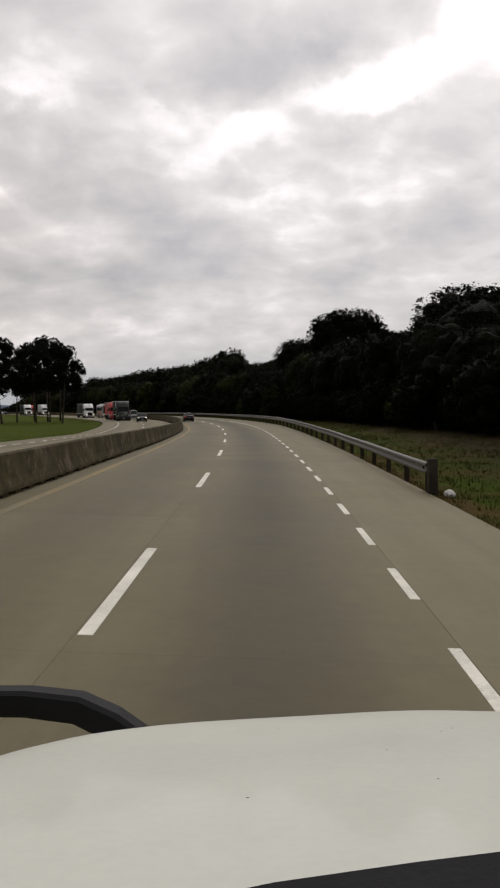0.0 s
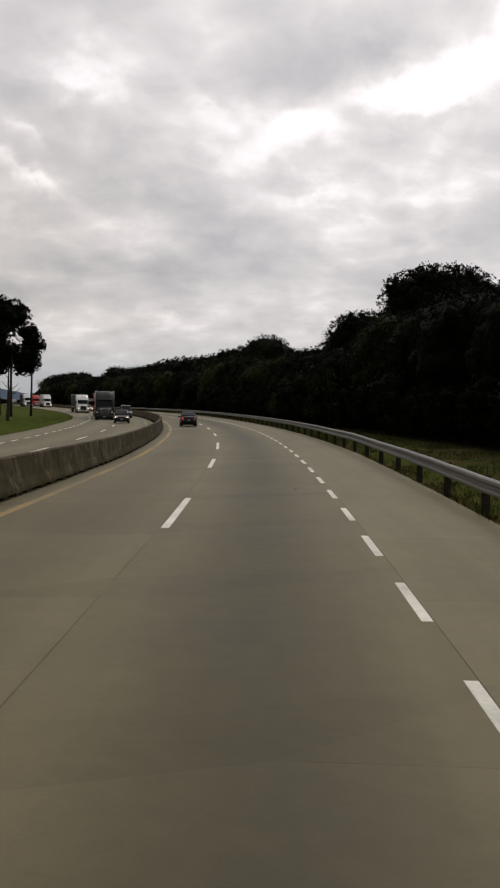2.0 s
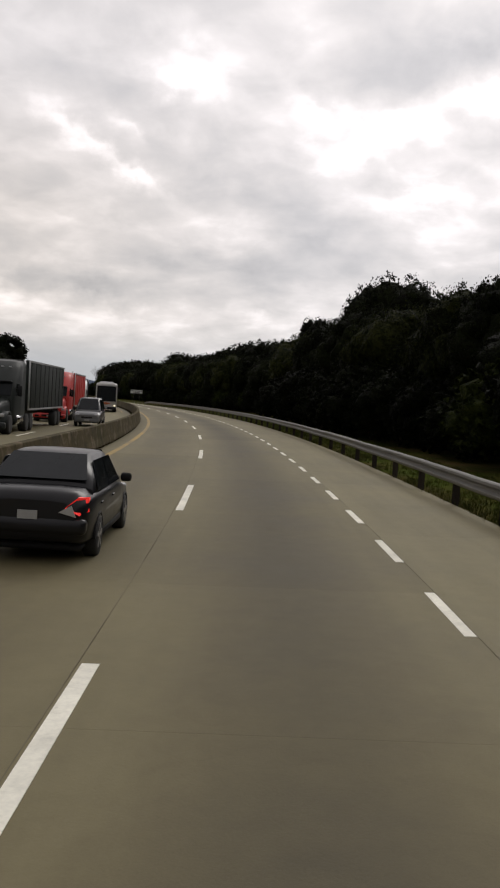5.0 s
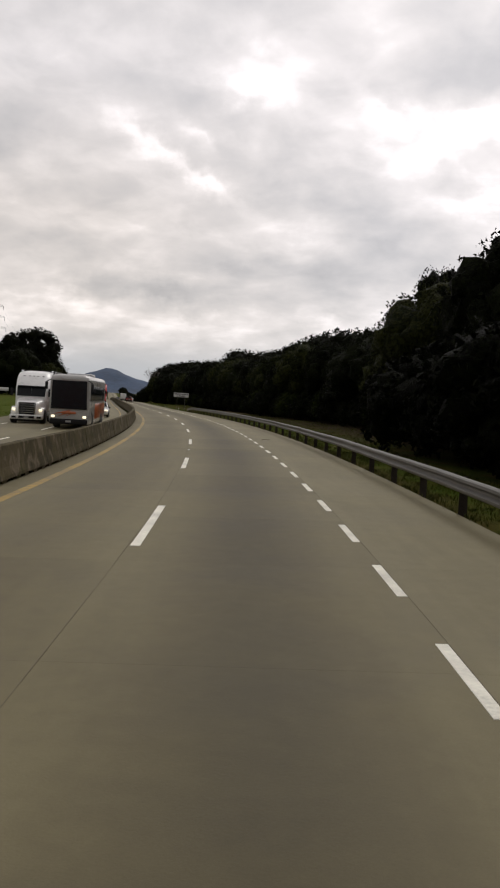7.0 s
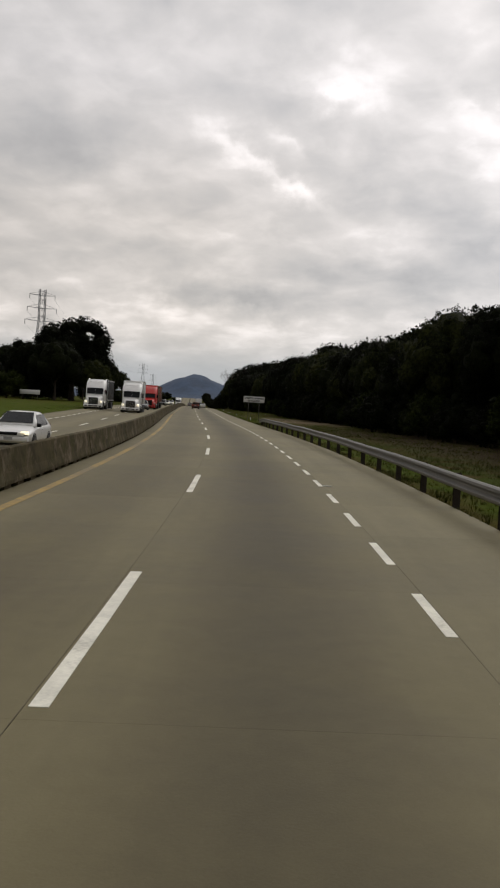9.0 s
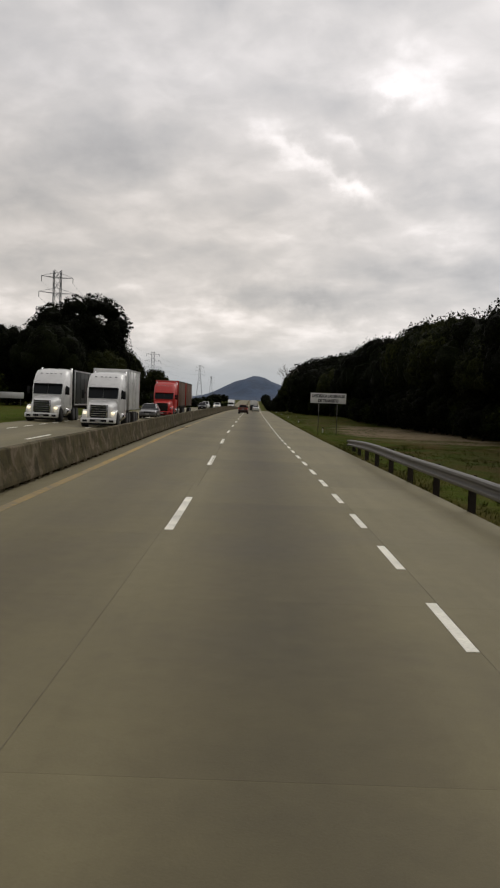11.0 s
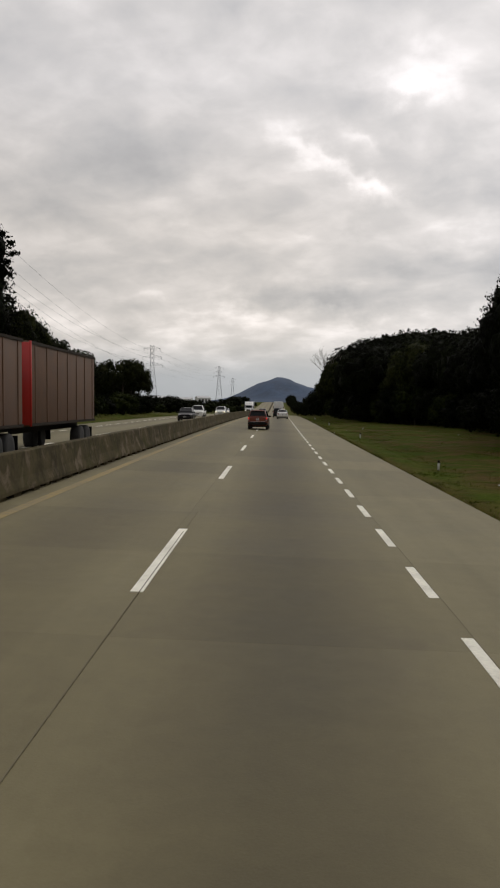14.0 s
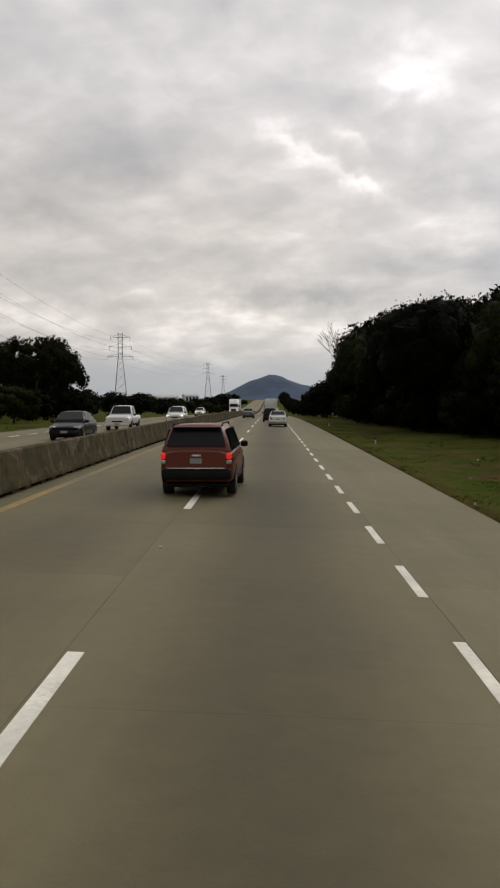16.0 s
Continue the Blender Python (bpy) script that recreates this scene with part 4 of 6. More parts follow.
for src, s, u, h, w in ((spread_2, 467, -33, 1.05, 1.0), (spread, 497, -38.5, 0.94, 1.0), (spread_2, 526, -31, 0.84, 0.80), (spread, 521, -40, 0.92, 0.95), (spread_2, 536, -36, 0.80, 0.85), (spread, 472, -43, 1.12, 1.1), (spread_2, 505, -48, 0.90, 1.1)):
    dup(src, wide(s, u, h, w, s * 0.7))
# low trees down the straight
for s, u, h, w in ((546, -37, 0.75, 0.9), (552, -40, 0.8, 1.0), (560, -44, 0.9, 1.0), (585, -42, 0.7, 0.9), (610, -46, 0.75, 1.0), (640, -44, 0.65, 0.9), (675, -42, 0.7, 1.0), (720, -40, 0.75, 1.0),
                   (770, -42, 0.8, 1.1), (830, -38, 0.8, 1.1), (900, -36, 0.9, 1.2), (980, -34, 0.9, 1.2), (1080, -32, 1.0, 1.3)):
    tagged(dup(rw.choice(shrubs[:2]), wide(s, u, h * 2.1, w * 1.8, s * 0.7)), "low broad dark tree beyond the opposite carriageway", "tree", LEFT)
for s, u in ((396, -46), (404, -42), (412, -38), (420, -41), (428, -43), (436, -38), (444, -40), (400, -54), (410, -60), (430, -58), (448, -50), (470, -46), (486, -48), (500, -47), (514, -50), (530, -48), (478, -58), (500, -62), (522, -60), (545, -56), (460, -66), (570, -27), (600, -25), (640, -24), (690, -23), (740, -23), (800, -22.5), (870, -22), (950, -22), (1040, -22), (432, -26), (452, -27), (466, -25.5), (478, -27), (490, -26), (502, -28), (514, -27), (526, -29), (538, -30), (552, -33), (566, -36), (590, -34), (620, -36), (655, -34), (700, -32)):
    k = rw.uniform(0.6, 1.0) * (1.45 if -62 < u < -37 and s < 520 else 1.0)
    tagged(dup(rw.choice(shrubs), wide(s, u, k, k * 1.2, s)), "low dark shrub on the grass beyond the road", "shrub", "shrubs beyond the road")


for k in range(11):
    tagged(dup(rw.choice(shrubs), wide(385 + 9 * k, -64 + rw.uniform(-3, 3), 1.25, 1.6, k * 1.7)), "dark shrub closing the view behind the trees", "shrub", "shrubs beyond the road")


def palm(seed, height):
    rnd = random.Random(seed)
    t = thing("palm", "tall slender palm with a small drooping crown", "palm", "roadside palms")
    part("trunk", tube([(0, 0, -0.2), (0.1, 0, height * 0.35), (0.15, 0.1, height * 0.7), (0.1, 0.1, height)], [0.24, 0.17, 0.15, 0.13], 8), M_BARK, t)
    for i in range(30):
        a = i * 2.399
        rise = 1.25 - 1.75 * (i / 30)
        pts = []
        for k in range(6):
            f = k / 5
            pts.append(Vector((0.1 + math.cos(a) * 1.7 * f, 0.1 + math.sin(a) * 1.7 * f, height + rise * 1.35 * f - 0.85 * f * f)))
        side = Vector((-math.sin(a), math.cos(a), 0))
        verts, faces = [], []
        for k in range(5):
            for sg in (-1, 1):
                n = len(verts)
                root, nxt = pts[k], pts[k + 1]
                drop = Vector((0, 0, -0.28))
                verts += [root, nxt, nxt + side * sg * 0.42 * (1.15 - k / 5) + drop, root.lerp(nxt, 0.4) + side * sg * 0.5 * (1.15 - k / 5) + drop]
                faces.append((n, n + 1, n + 2, n + 3))
        pydata("frond", verts, faces, M_LEAF, t)
    return t


pm = palm(3, 11.4)
pm.matrix_basis = stand(201, -25.6)
dup(pm, stand(196, -28.5, 80, 0.96))
dup(pm, stand(209, -31, 150, 0.94))


def bare_tree():
    t = thing("bare_tree", "leafless pale tree with fine spreading twigs", "tree")
    rnd = random.Random(8)
    bm = bmesh.new()

    def grow(p, d, ln, r, depth):
        q = p + d * ln
        b2 = tube([p, p.lerp(q, 0.5) + Vector((rnd.uniform(-1, 1), rnd.uniform(-1, 1), 0)) * ln * 0.06, q], [r, r * 0.8, r * 0.6], 5)
        me = bpy.data.meshes.new("twig")
        b2.to_mesh(me)
        b2.free()
        bm.from_mesh(me)
        bpy.data.meshes.remove(me)
        if depth:
            for _ in range(3):
                e = (d + Vector((rnd.uniform(-1, 1), rnd.uniform(-1, 1), rnd.uniform(-0.3, 0.7))) * 0.75).normalized()
                grow(q, e, ln * rnd.uniform(0.6, 0.8), r * 0.6, depth - 1)

    grow(Vector((0, 0, -0.2)), Vector((0, 0, 1)), 6.0, 0.16, 4)
    part("branches", bm, M_BARK_PALE, t)
    return t


bare_tree().matrix_basis = stand(540, 10.2, 75, 0.92)


# ---- grass on the verges ----
def grass(name, n, seed, where, size, label, mat):
    rnd = np.random.RandomState(seed)
    verts, faces = [], []
    for _ in range(n):
        s, u = where(rnd)
        base = at(s, u, -0.04)
        clump = noise.noise(base * 0.35) + 0.5 * noise.noise(base * 1.3)
        if clump < rnd.uniform(-0.7, 0.25):
            continue
        h = size * rnd.uniform(0.5, 1.3) * (0.8 + 0.7 * max(0.0, clump))
        for k in range(5):
            a = rnd.uniform(0, 6.28)
            d = Vector((math.cos(a), math.sin(a), 0))
            o = base + d * rnd.uniform(0, 0.18)
            sd = Vector((-d.y, d.x, 0)) * 0.012
            i = len(verts)
            verts += [o - sd, o + sd, o + d * h * rnd.uniform(0.2, 0.6) + Vector((0, 0, h * rnd.uniform(0.6, 1.0)))]
            faces.append((i, i + 1, i + 2))
    return tagged(pydata(name, verts, faces, mat), label, "grass", kind="stuff")


def behind_rail(r):
    s = r.uniform(10, 330)
    return s, 2.76 + r.uniform(0, 1) ** 1.3 * (wood_edge(s) - 2.0)


grass("verge_grass", 34000, 5, behind_rail, 0.17, "tall rough green and straw-coloured grass behind the rail", M_BLADE)
grass("verge_grass_straight", 26000, 6, lambda r: (r.uniform(330, 530), 2.76 + r.uniform(0, 1) ** 1.6 * 12.0), 0.055, "short patchy green and brown verge grass", M_BLADE_GREEN)
grass("verge_grass_opposite", 7000, 7, lambda r: (r.uniform(60, 520), -18.9 - abs(r.normal(0, 4.0))), 0.09, "rough green grass beyond the opposite carriageway", M_BLADE_GREEN)

# ---- hill ----
def make_hill():
    az, dist = radians(23.9), 3600.0
    cx, cy = -math.sin(az) * dist - 100, math.cos(az) * dist + 380
    right = Vector((math.cos(az), math.sin(az), 0))
    ahead = Vector((-math.sin(az), math.cos(az), 0))
    nx, ny = 90, 30
    verts, faces = [], []
    for i in range(nx + 1):
        for j in range(ny + 1):
            x, y = -900 + 2400 * i / nx, -500 + 1000 * j / ny
            main = 118 * math.exp(-abs(x / (175 if x < 0 else 235)) ** 1.7)
            side = 26 * math.exp(-((x - 420) / 260) ** 2) + 30 * math.exp(-((x + 480) / 200) ** 2)
            z = (main + side) * math.exp(-(y / 260) ** 2)
            z *= 1 + 0.10 * noise.noise(Vector((x * 0.012, y * 0.012, 0))) + 0.05 * noise.noise(Vector((x * 0.05, y * 0.05, 3)))
            p = Vector((cx, cy, -14)) + right * x + ahead * y
            verts.append(p + Vector((0, 0, z + 6)))
    for i in range(nx):
        for j in range(ny):
            a = i * (ny + 1) + j
            faces.append((a, a + ny + 1, a + ny + 2, a + 1))
    return tagged(pydata("hill", verts, faces, M_HILL, smooth=True), "distant wooded hill, blue-grey with painted haze", "hill", kind="structure")


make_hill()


# ---- pylons ----
def pylon():
    t = thing("pylon", "tall grey lattice steel power pylon", "pylon", "power line pylons")
    H, bw = 34.0, 3.2

    def half(z):
        return bw * (1 - z / 24.0 * 0.72) if z < 24 else bw * 0.28

    zs = [0, 5, 9.5, 13.5, 17, 20, 22.5, 24, 26.5, 29, 31.5, 34]
    cor = lambda z, k: Vector((half(z) * (1, -1, -1, 1)[k], half(z) * (1, 1, -1, -1)[k], z))
    for k in range(4):
        part("leg", tube([cor(z, k) for z in zs], 0.10, 4), M_PYLON, t)
    for k in range(4):
        n = (k + 1) % 4
        part("bracing", tube([cor(z, k if i % 2 else n) for i, z in enumerate(zs)], 0.05, 4), M_PYLON, t)
        part("bracing", tube([cor(z, n if i % 2 else k) for i, z in enumerate(zs)], 0.05, 4), M_PYLON, t)
    for z, ln in ((24, 5.2), (28, 4.6), (32, 4.0)):
        for sg in (-1, 1):
            tip = Vector((sg * ln, 0, z + 0.3))
            part("cross_arm", tube([(0, -0.8, z), tip, (0, 0.8, z), tip + Vector((0, 0.02, 0.05)), (0, 0, z + 1.5)], 0.075, 4), M_PYLON, t)
            part("insulator", tube([tip, tip - Vector((0, 0.02, 1.4))], 0.09, 6), M_PYLON, t)
    return t


py0 = pylon()
py0.matrix_basis = stand(488, -50.6, 24, 0.95)
dup(py0, stand(690, -51, 8, 0.78))
dup(py0, stand(1392, -74, 8, 1.28))
dup(py0, stand(1900, -85, 8, 1.28))



def cable(a, b, sag):
    pts = [a.lerp(b, i / 16) - Vector((0, 0, sag * 4 * (i / 16) * (1 - i / 16))) for i in range(17)]
    return tagged(part("power_cable", tube(pts, 0.020, 4), M_PYLON), "thin grey power cable strung between pylons", "cable", "power cables")


spans = [(stand(488, -50.6, 24, 0.95), stand(690, -51, 8, 0.78)), (stand(690, -51, 8, 0.78), stand(1392, -74, 8, 1.28))]
for m0, m1 in spans:
    for z, ln in ((24, 5.2), (28, 4.6), (32, 4.0)):
        for sg in (-1, 1):
            cable(m0 @ Vector((sg * ln, 0, z - 1.1)), m1 @ Vector((sg * ln, 0, z - 1.1)), 4.0)

# low pale sheds far off beside the opposite carriageway
for i, (s, u, w, d, h) in enumerate(((1090, -84, 16, 12, 5.0), (1150, -112, 24, 14, 5.5), (1240, -80, 14, 10, 5.0))):
    shed = thing("shed", "low pale industrial shed far off", "building", "far sheds", stand(s, u, 12 * i))
    part("wall", boxes([(0, 0, h / 2, w, d, h)]), M_SIGN, shed)
    part("roof", loft([[(x, -d / 2 - 0.4, h), (x, 0, h + 1.8), (x, d / 2 + 0.4, h), (x, 0, h - 0.05)] for x in (-w / 2 - 0.4, w / 2 + 0.4)], smooth=False), M_ALU, shed)
    for k in range(4):
        part("door", boxes([(-w * 0.36 + k * w * 0.24, -d / 2 - 0.02, 1.9, w * 0.13, 0.08, 3.8)]), M_BLACK, shed)

# ---- traffic sign ----
sign = thing("traffic_sign", "white rectangular road sign on two thin steel posts", "road sign", m=stand(350.6, 4.6, -6))
part("panel", boxes([(0, 0, 2.96, 3.02, 0.03, 0.86)], 0.01, 1), M_SIGN, sign)
part("rim", boxes([(0, -0.017, 3.375, 3.02, 0.012, 0.03), (0, -0.017, 2.545, 3.02, 0.012, 0.03), (-1.495, -0.017, 2.96, 0.03, 0.012, 0.80), (1.495, -0.017, 2.96, 0.03, 0.012, 0.80)]), M_SIGN, sign)
for x in (-0.78, 0.78):
    part("post", tube([(x, 0.05, -0.3), (x, 0.05, 3.3)], 0.035, 8), M_STEEL, sign)
for text, z, wd in (("OBEDEZCA LAS SEÑALES", 3.02, 2.78), ("DE TRANSITO", 2.63, 1.75)):
    cu = bpy.data.curves.new("lettering", "FONT")
    cu.body, cu.size, cu.align_x, cu.extrude, cu.offset = text, 0.34, "CENTER", 0.004, 0.017
    tmp = new("tmp", cu)
    me = bpy.data.meshes.new_from_object(tmp.evaluated_get(bpy.context.evaluated_depsgraph_get()))
    bpy.data.objects.remove(tmp)
    xs = [v.co.x for v in me.vertices]
    k = wd / (max(xs) - min(xs))
    for v in me.vertices:
        v.co = Vector((v.co.x * k, -0.022 - v.co.z, z + v.co.y * 1.0))
    me.materials.clear()
    me.materials.append(M_INK)
    lt = new("lettering", me)
    lt.parent = sign

# ---- edge marker posts ----
mk = thing("marker_post", "short white roadside marker post with a black band", "marker post", "roadside marker posts")
part("shaft", boxes([(0, 0, 0.2, 0.11, 0.11, 0.44)], 0.012, 1), M_SIGN, mk)
part("cap", boxes([(0, 0, 0.50, 0.118, 0.118, 0.17)], 0.012, 1), M_BLACK, mk, "black band")
mk.matrix_basis = stand(351.4, 4.3, 0, 0.8)
for s in (390.3, 421, 460, 500):
    dup(mk, stand(s, 4.3, 10, 0.62))
wb = thing("white_board", "small white roadside board on posts", "road sign", m=stand(402, -37, -8))
part("panel", boxes([(0, 0, 1.5, 4.2, 0.05, 0.9)], 0.02, 1), M_SIGN, wb)
for x in (-1.6, 1.6):
    part("post", tube([(x, 0.05, -0.2), (x, 0.05, 1.9)], 0.05, 6), M_STEEL, wb)


# ---- vehicles: front towards +y, wheels on z = 0 ----
def wheel(parent, x, y, r, w, rim_mat=M_RIM):
    rings = []
    for rr, xx in ((0.62, -0.5), (0.92, -0.5), (1.0, -0.36), (1.0, 0.36), (0.92, 0.5), (0.62, 0.5)):
        rings.append([(x + xx * w, y + math.cos(a) * r * rr, r + math.sin(a) * r * rr) for a in [2 * math.pi * k / 18 for k in range(18)]])
    wh = part("wheel", loft(rings), M_TYRE, parent)
    sg = 1 if x > 0 else -1
    bm = bmesh.new()
    for k in range(5):
        a = 2 * math.pi * k / 5
        c, s = math.cos(a), math.sin(a)
        m = Matrix.Translation((x + sg * w * 0.46, y, r)) @ Matrix.Rotation(a, 4, "X") @ Matrix.LocRotScale((0, 0, r * 0.32), None, (0.03, r * 0.22, r * 0.58))
        bmesh.ops.create_cube(bm, size=1.0, matrix=m)
    m = Matrix.Translation((x + sg * w * 0.40, y, r)) @ Matrix.Rotation(radians(90), 4, "Y")
    bmesh.ops.create_cone(bm, cap_ends=True, segments=18, radius1=r * 0.63, radius2=r * 0.63, depth=0.04, matrix=m)
    part("rim", bm, rim_mat, wh)
    return wh


CAR = {
    # body stations: y (share of length from the rear), bottom, sill width share, shoulder height, deck height
    "sedan": dict(L=4.45, W=1.70, H=1.48, st=[(0.0, .44, .74, .78, .88), (.012, .34, .88, .86, .98), (.05, .28, .96, .92, 1.03), (.16, .24, 1.0, .93, 1.04), (.34, .22, 1.0, .92, 1.0), (.62, .22, 1.0, .90, .98), (.74, .22, 1.0, .86, .95), (.90, .24, .97, .74, .80), (.97, .28, .90, .66, .70), (1.0, .38, .72, .56, .60)],
                  cabin=[(.13, .13, 1.02), (.31, .0, 0), (.55, .0, 0), (.755, .13, .94)], belt=0.91, doors=[(.21, .44), (.455, .68)]),
    "suv": dict(L=4.40, W=1.70, H=1.66, st=[(0.0, .48, .84, .98, 1.05), (.02, .38, .95, 1.02, 1.10), (.12, .32, 1.0, 1.05, 1.10), (.34, .30, 1.0, 1.06, 1.08), (.62, .30, 1.0, 1.05, 1.07), (.74, .30, 1.0, 1.02, 1.08), (.92, .32, .97, .92, 1.0), (.985, .38, .90, .80, .90), (1.0, .46, .80, .70, .80)],
                cabin=[(.015, .07, 1.08), (.08, .0, 0), (.54, .0, 0), (.74, .10, 1.05)], belt=1.04, doors=[(.08, .25), (.26, .46), (.475, .68)]),
    "pickup": dict(L=5.2, W=1.80, H=1.74, st=[(0.0, .50, .90, .98, 1.02), (.02, .42, .98, 1.0, 1.03), (.15, .40, 1.0, 1.02, 1.04), (.40, .38, 1.0, 1.03, 1.04), (.64, .36, 1.0, 1.03, 1.05), (.73, .36, 1.0, 1.02, 1.10), (.92, .38, .98, .96, 1.06), (.985, .42, .94, .86, .98), (1.0, .48, .88, .76, .88)],
                   cabin=[(.37, .03, 1.03), (.41, .0, 0), (.58, .0, 0), (.71, .08, 1.06)], belt=1.03, doors=[(.42, .535), (.55, .67)]),
    "van": dict(L=4.8, W=1.78, H=1.95, st=[(0.0, .46, .90, 1.05, 1.10), (.02, .38, .97, 1.08, 1.12), (.2, .34, 1.0, 1.1, 1.12), (.5, .34, 1.0, 1.1, 1.12), (.7, .34, 1.0, 1.08, 1.1), (.82, .34, 1.0, 1.02, 1.06), (.94, .36, .97, .9, .98), (.985, .4, .92, .8, .88), (1.0, .46, .84, .72, .78)],
                cabin=[(.01, .03, 1.10), (.05, .0, 0), (.62, .0, 0), (.84, .10, 1.02)], belt=1.10, doors=[(.08, .3), (.32, .55), (.57, .76)]),
}


def car(name, label, style, body_paint, m, lights="rear", group="", oncoming=False, dark_low=False, rails=False, category="car"):
    c = CAR[style]
    L, W, H = c["L"], c["W"], c["H"]
    ob = thing(name, label, category, group, m)
    hw = W / 2
    ring = []
    for f, zb, ws, zs, zd in c["st"]:
        y, w = (f - 0.5) * L, hw * ws
        half = [(w * 0.86, zb), (w * 0.97, zb + 0.07), (w, zb + 0.30), (w * 0.985, zs - 0.06), (w * 0.94, zs), (w * 0.80, zd - 0.01), (w * 0.40, zd + 0.012)]
        ring.append([(x, y, z) for x, z in half] + [(-x, y, z) for x, z in half[::-1]])
    body = part("body", loft(ring), body_paint, ob)
    # cabin: rear foot, roof rear, roof front, windscreen foot
    (f0, _, z0), (f1, _, _), (f2, _, _), (f3, _, z3) = c["cabin"]
    y0, y1, y2, y3 = [(f - 0.5) * L for f in (f0, f1, f2, f3)]
    wb, wr = hw * 0.93, hw * 0.72
    cab = []
    for y, zt, wt in ((y0, z0 + 0.02, wb * 0.97), (y0 * 0.5 + y1 * 0.5, (z0 + H) / 2 + 0.02, (wb + wr) / 2 * 0.98), (y1, H - 0.03, wr * 0.98), (y1 * 0.6 + y2 * 0.4, H, wr), (y2, H - 0.02, wr), (y2 * 0.5 + y3 * 0.5, (z3 + H) / 2 + 0.03, (wb + wr) / 2), (y3, z3 + 0.02, wb * 0.96)):
        low = c["belt"] - 0.12
        half = [(wb, low), (wb * 0.99, c["belt"]), ((wt + wb) / 2 + 0.01, (c["belt"] + zt) / 2), (wt, zt - 0.035), (wt * 0.85, zt), (wt * 0.4, zt + 0.015)]
        half = [(min(x, wb), max(low, min(z, zt + 0.02))) for x, z in half]
        cab.append([(x, y, z) for x, z in half] + [(-x, y, z) for x, z in half[::-1]])
    part("cabin", loft(cab), body_paint, ob)
    e = 0.014

    def pane(name_, pa, out):
        part(name_, plate(pa, 0.006, out), M_GLASS, ob)

    def lerp3(a, b, t):
        return tuple(p + (q - p) * t for p, q in zip(a, b))

    # windscreen and rear window lie just proud of the sloping ends
    for nm, ya, za, yb, zb, sg in (("windscreen", y3, z3 + 0.02, y2, H - 0.02, 1), ("rear_window", y0, z0 + 0.02, y1, H - 0.03, -1)):
        lo, hi = lerp3((0, ya, za), (0, yb, zb), 0.10), lerp3((0, ya, za), (0, yb, zb), 0.90)
        nrm = Vector((0, (zb - za) * sg, abs(yb - ya))).normalized()
        off = nrm * 0.055
        wl, wh_ = wb * 0.86, wr * 0.90
        pane(nm, [(-wl, lo[1] + off.y, lo[2] + off.z), (wl, lo[1] + off.y, lo[2] + off.z), (wh_, hi[1] + off.y, hi[2] + off.z), (-wh_, hi[1] + off.y, hi[2] + off.z)], nrm)
    for a, b in c["doors"]:
        ya, yb = (a - 0.5) * L, (b - 0.5) * L
        for sg in (-1, 1):
            def top_y(y):
                lo_, hi_ = y0 + (y1 - y0) * 0.80, y3 + (y2 - y3) * 0.80
                return min(max(y, lo_), hi_)
            def low_y(y):
                return min(max(y, y0 + (y1 - y0) * 0.12), y3 + (y2 - y3) * 0.12)
            zl, zh = c["belt"] + 0.035, H - 0.10
            xl, xh = wb + e, wr + (wb - wr) * 0.18 + e
            pane("side_window", [(sg * xl, low_y(ya), zl), (sg * xl, low_y(yb), zl), (sg * xh, top_y(yb), zh), (sg * xh, top_y(ya), zh)], (sg, 0, 0.3))
        for sg in (-1, 1):
            part("door_handle", boxes([(sg * (hw * 0.995), ya + (yb - ya) * 0.14, c["belt"] - 0.13, 0.035, 0.16, 0.03)], 0.008, 1), body_paint, ob)
    zt = c["st"][1][3]
    wr_ = 0.345 if style in ("suv", "pickup") else 0.305
    for y in (-0.5 * L + 0.20 * L, 0.5 * L - 0.185 * L):
        for sg in (-1, 1):
            wheel(ob, sg * (hw - 0.10), y, wr_, 0.21)
            arch = loft([[(sg * (hw + dx), y + math.cos(a) * wr_ * q, wr_ + math.sin(a) * wr_ * q) for a in [math.pi * k / 10 for k in range(11)]] for dx, q in ((-0.30, 1.17), (0.004, 1.17), (0.004, 1.06), (-0.30, 1.06))], cap=False)
            part("wheel_arch", arch, M_BLACK, ob)
    yr, yf = -L / 2, L / 2
    zb0 = c["st"][0][1]
    part("rear_bumper", boxes([(0, yr + 0.10, zb0 + (0.07 if dark_low else 0.10), W * 0.94, 0.26, 0.27 if dark_low else 0.24)], 0.075, 2), M_BLACK if dark_low else body_paint, ob)
    part("front_bumper", boxes([(0, yf - 0.12, .44, W * 0.90, 0.26, 0.24)], 0.06, 2), M_BLACK if dark_low else body_paint, ob)
    # black plate added under the body to block light and deepen the shade
    part("shade_pan", boxes([(0, 0, c["st"][3][1] - 0.02, W * 0.84, L * 0.90, 0.10)], 0.03, 1), M_BLACK, ob)
    for sg in (-1, 1):
        part("sill", boxes([(sg * hw * 0.95, 0, c["st"][3][1] + 0.06, 0.07, L * 0.44, 0.12)], 0.02, 1), M_BLACK, ob)
    if dark_low:
        part("bumper_strip", boxes([(0, yr - 0.03, zb0 + 0.20, W * 0.78, 0.03, 0.035)], 0.008, 1), M_CHROME, ob, "bright strip along the bumper")
    part("number_plate", boxes([(0, yr - 0.012, zt - 0.17, 0.27, 0.02, 0.12)]), M_PLATE, ob)
    part("front_plate", boxes([(0, yf + 0.02, .46, 0.34, 0.02, 0.12)]), M_PLATE, ob)
    part("grille", boxes([(0, yf - 0.025, .64, W * 0.42, 0.06, 0.13)], 0.02, 1), M_BLACK, ob)
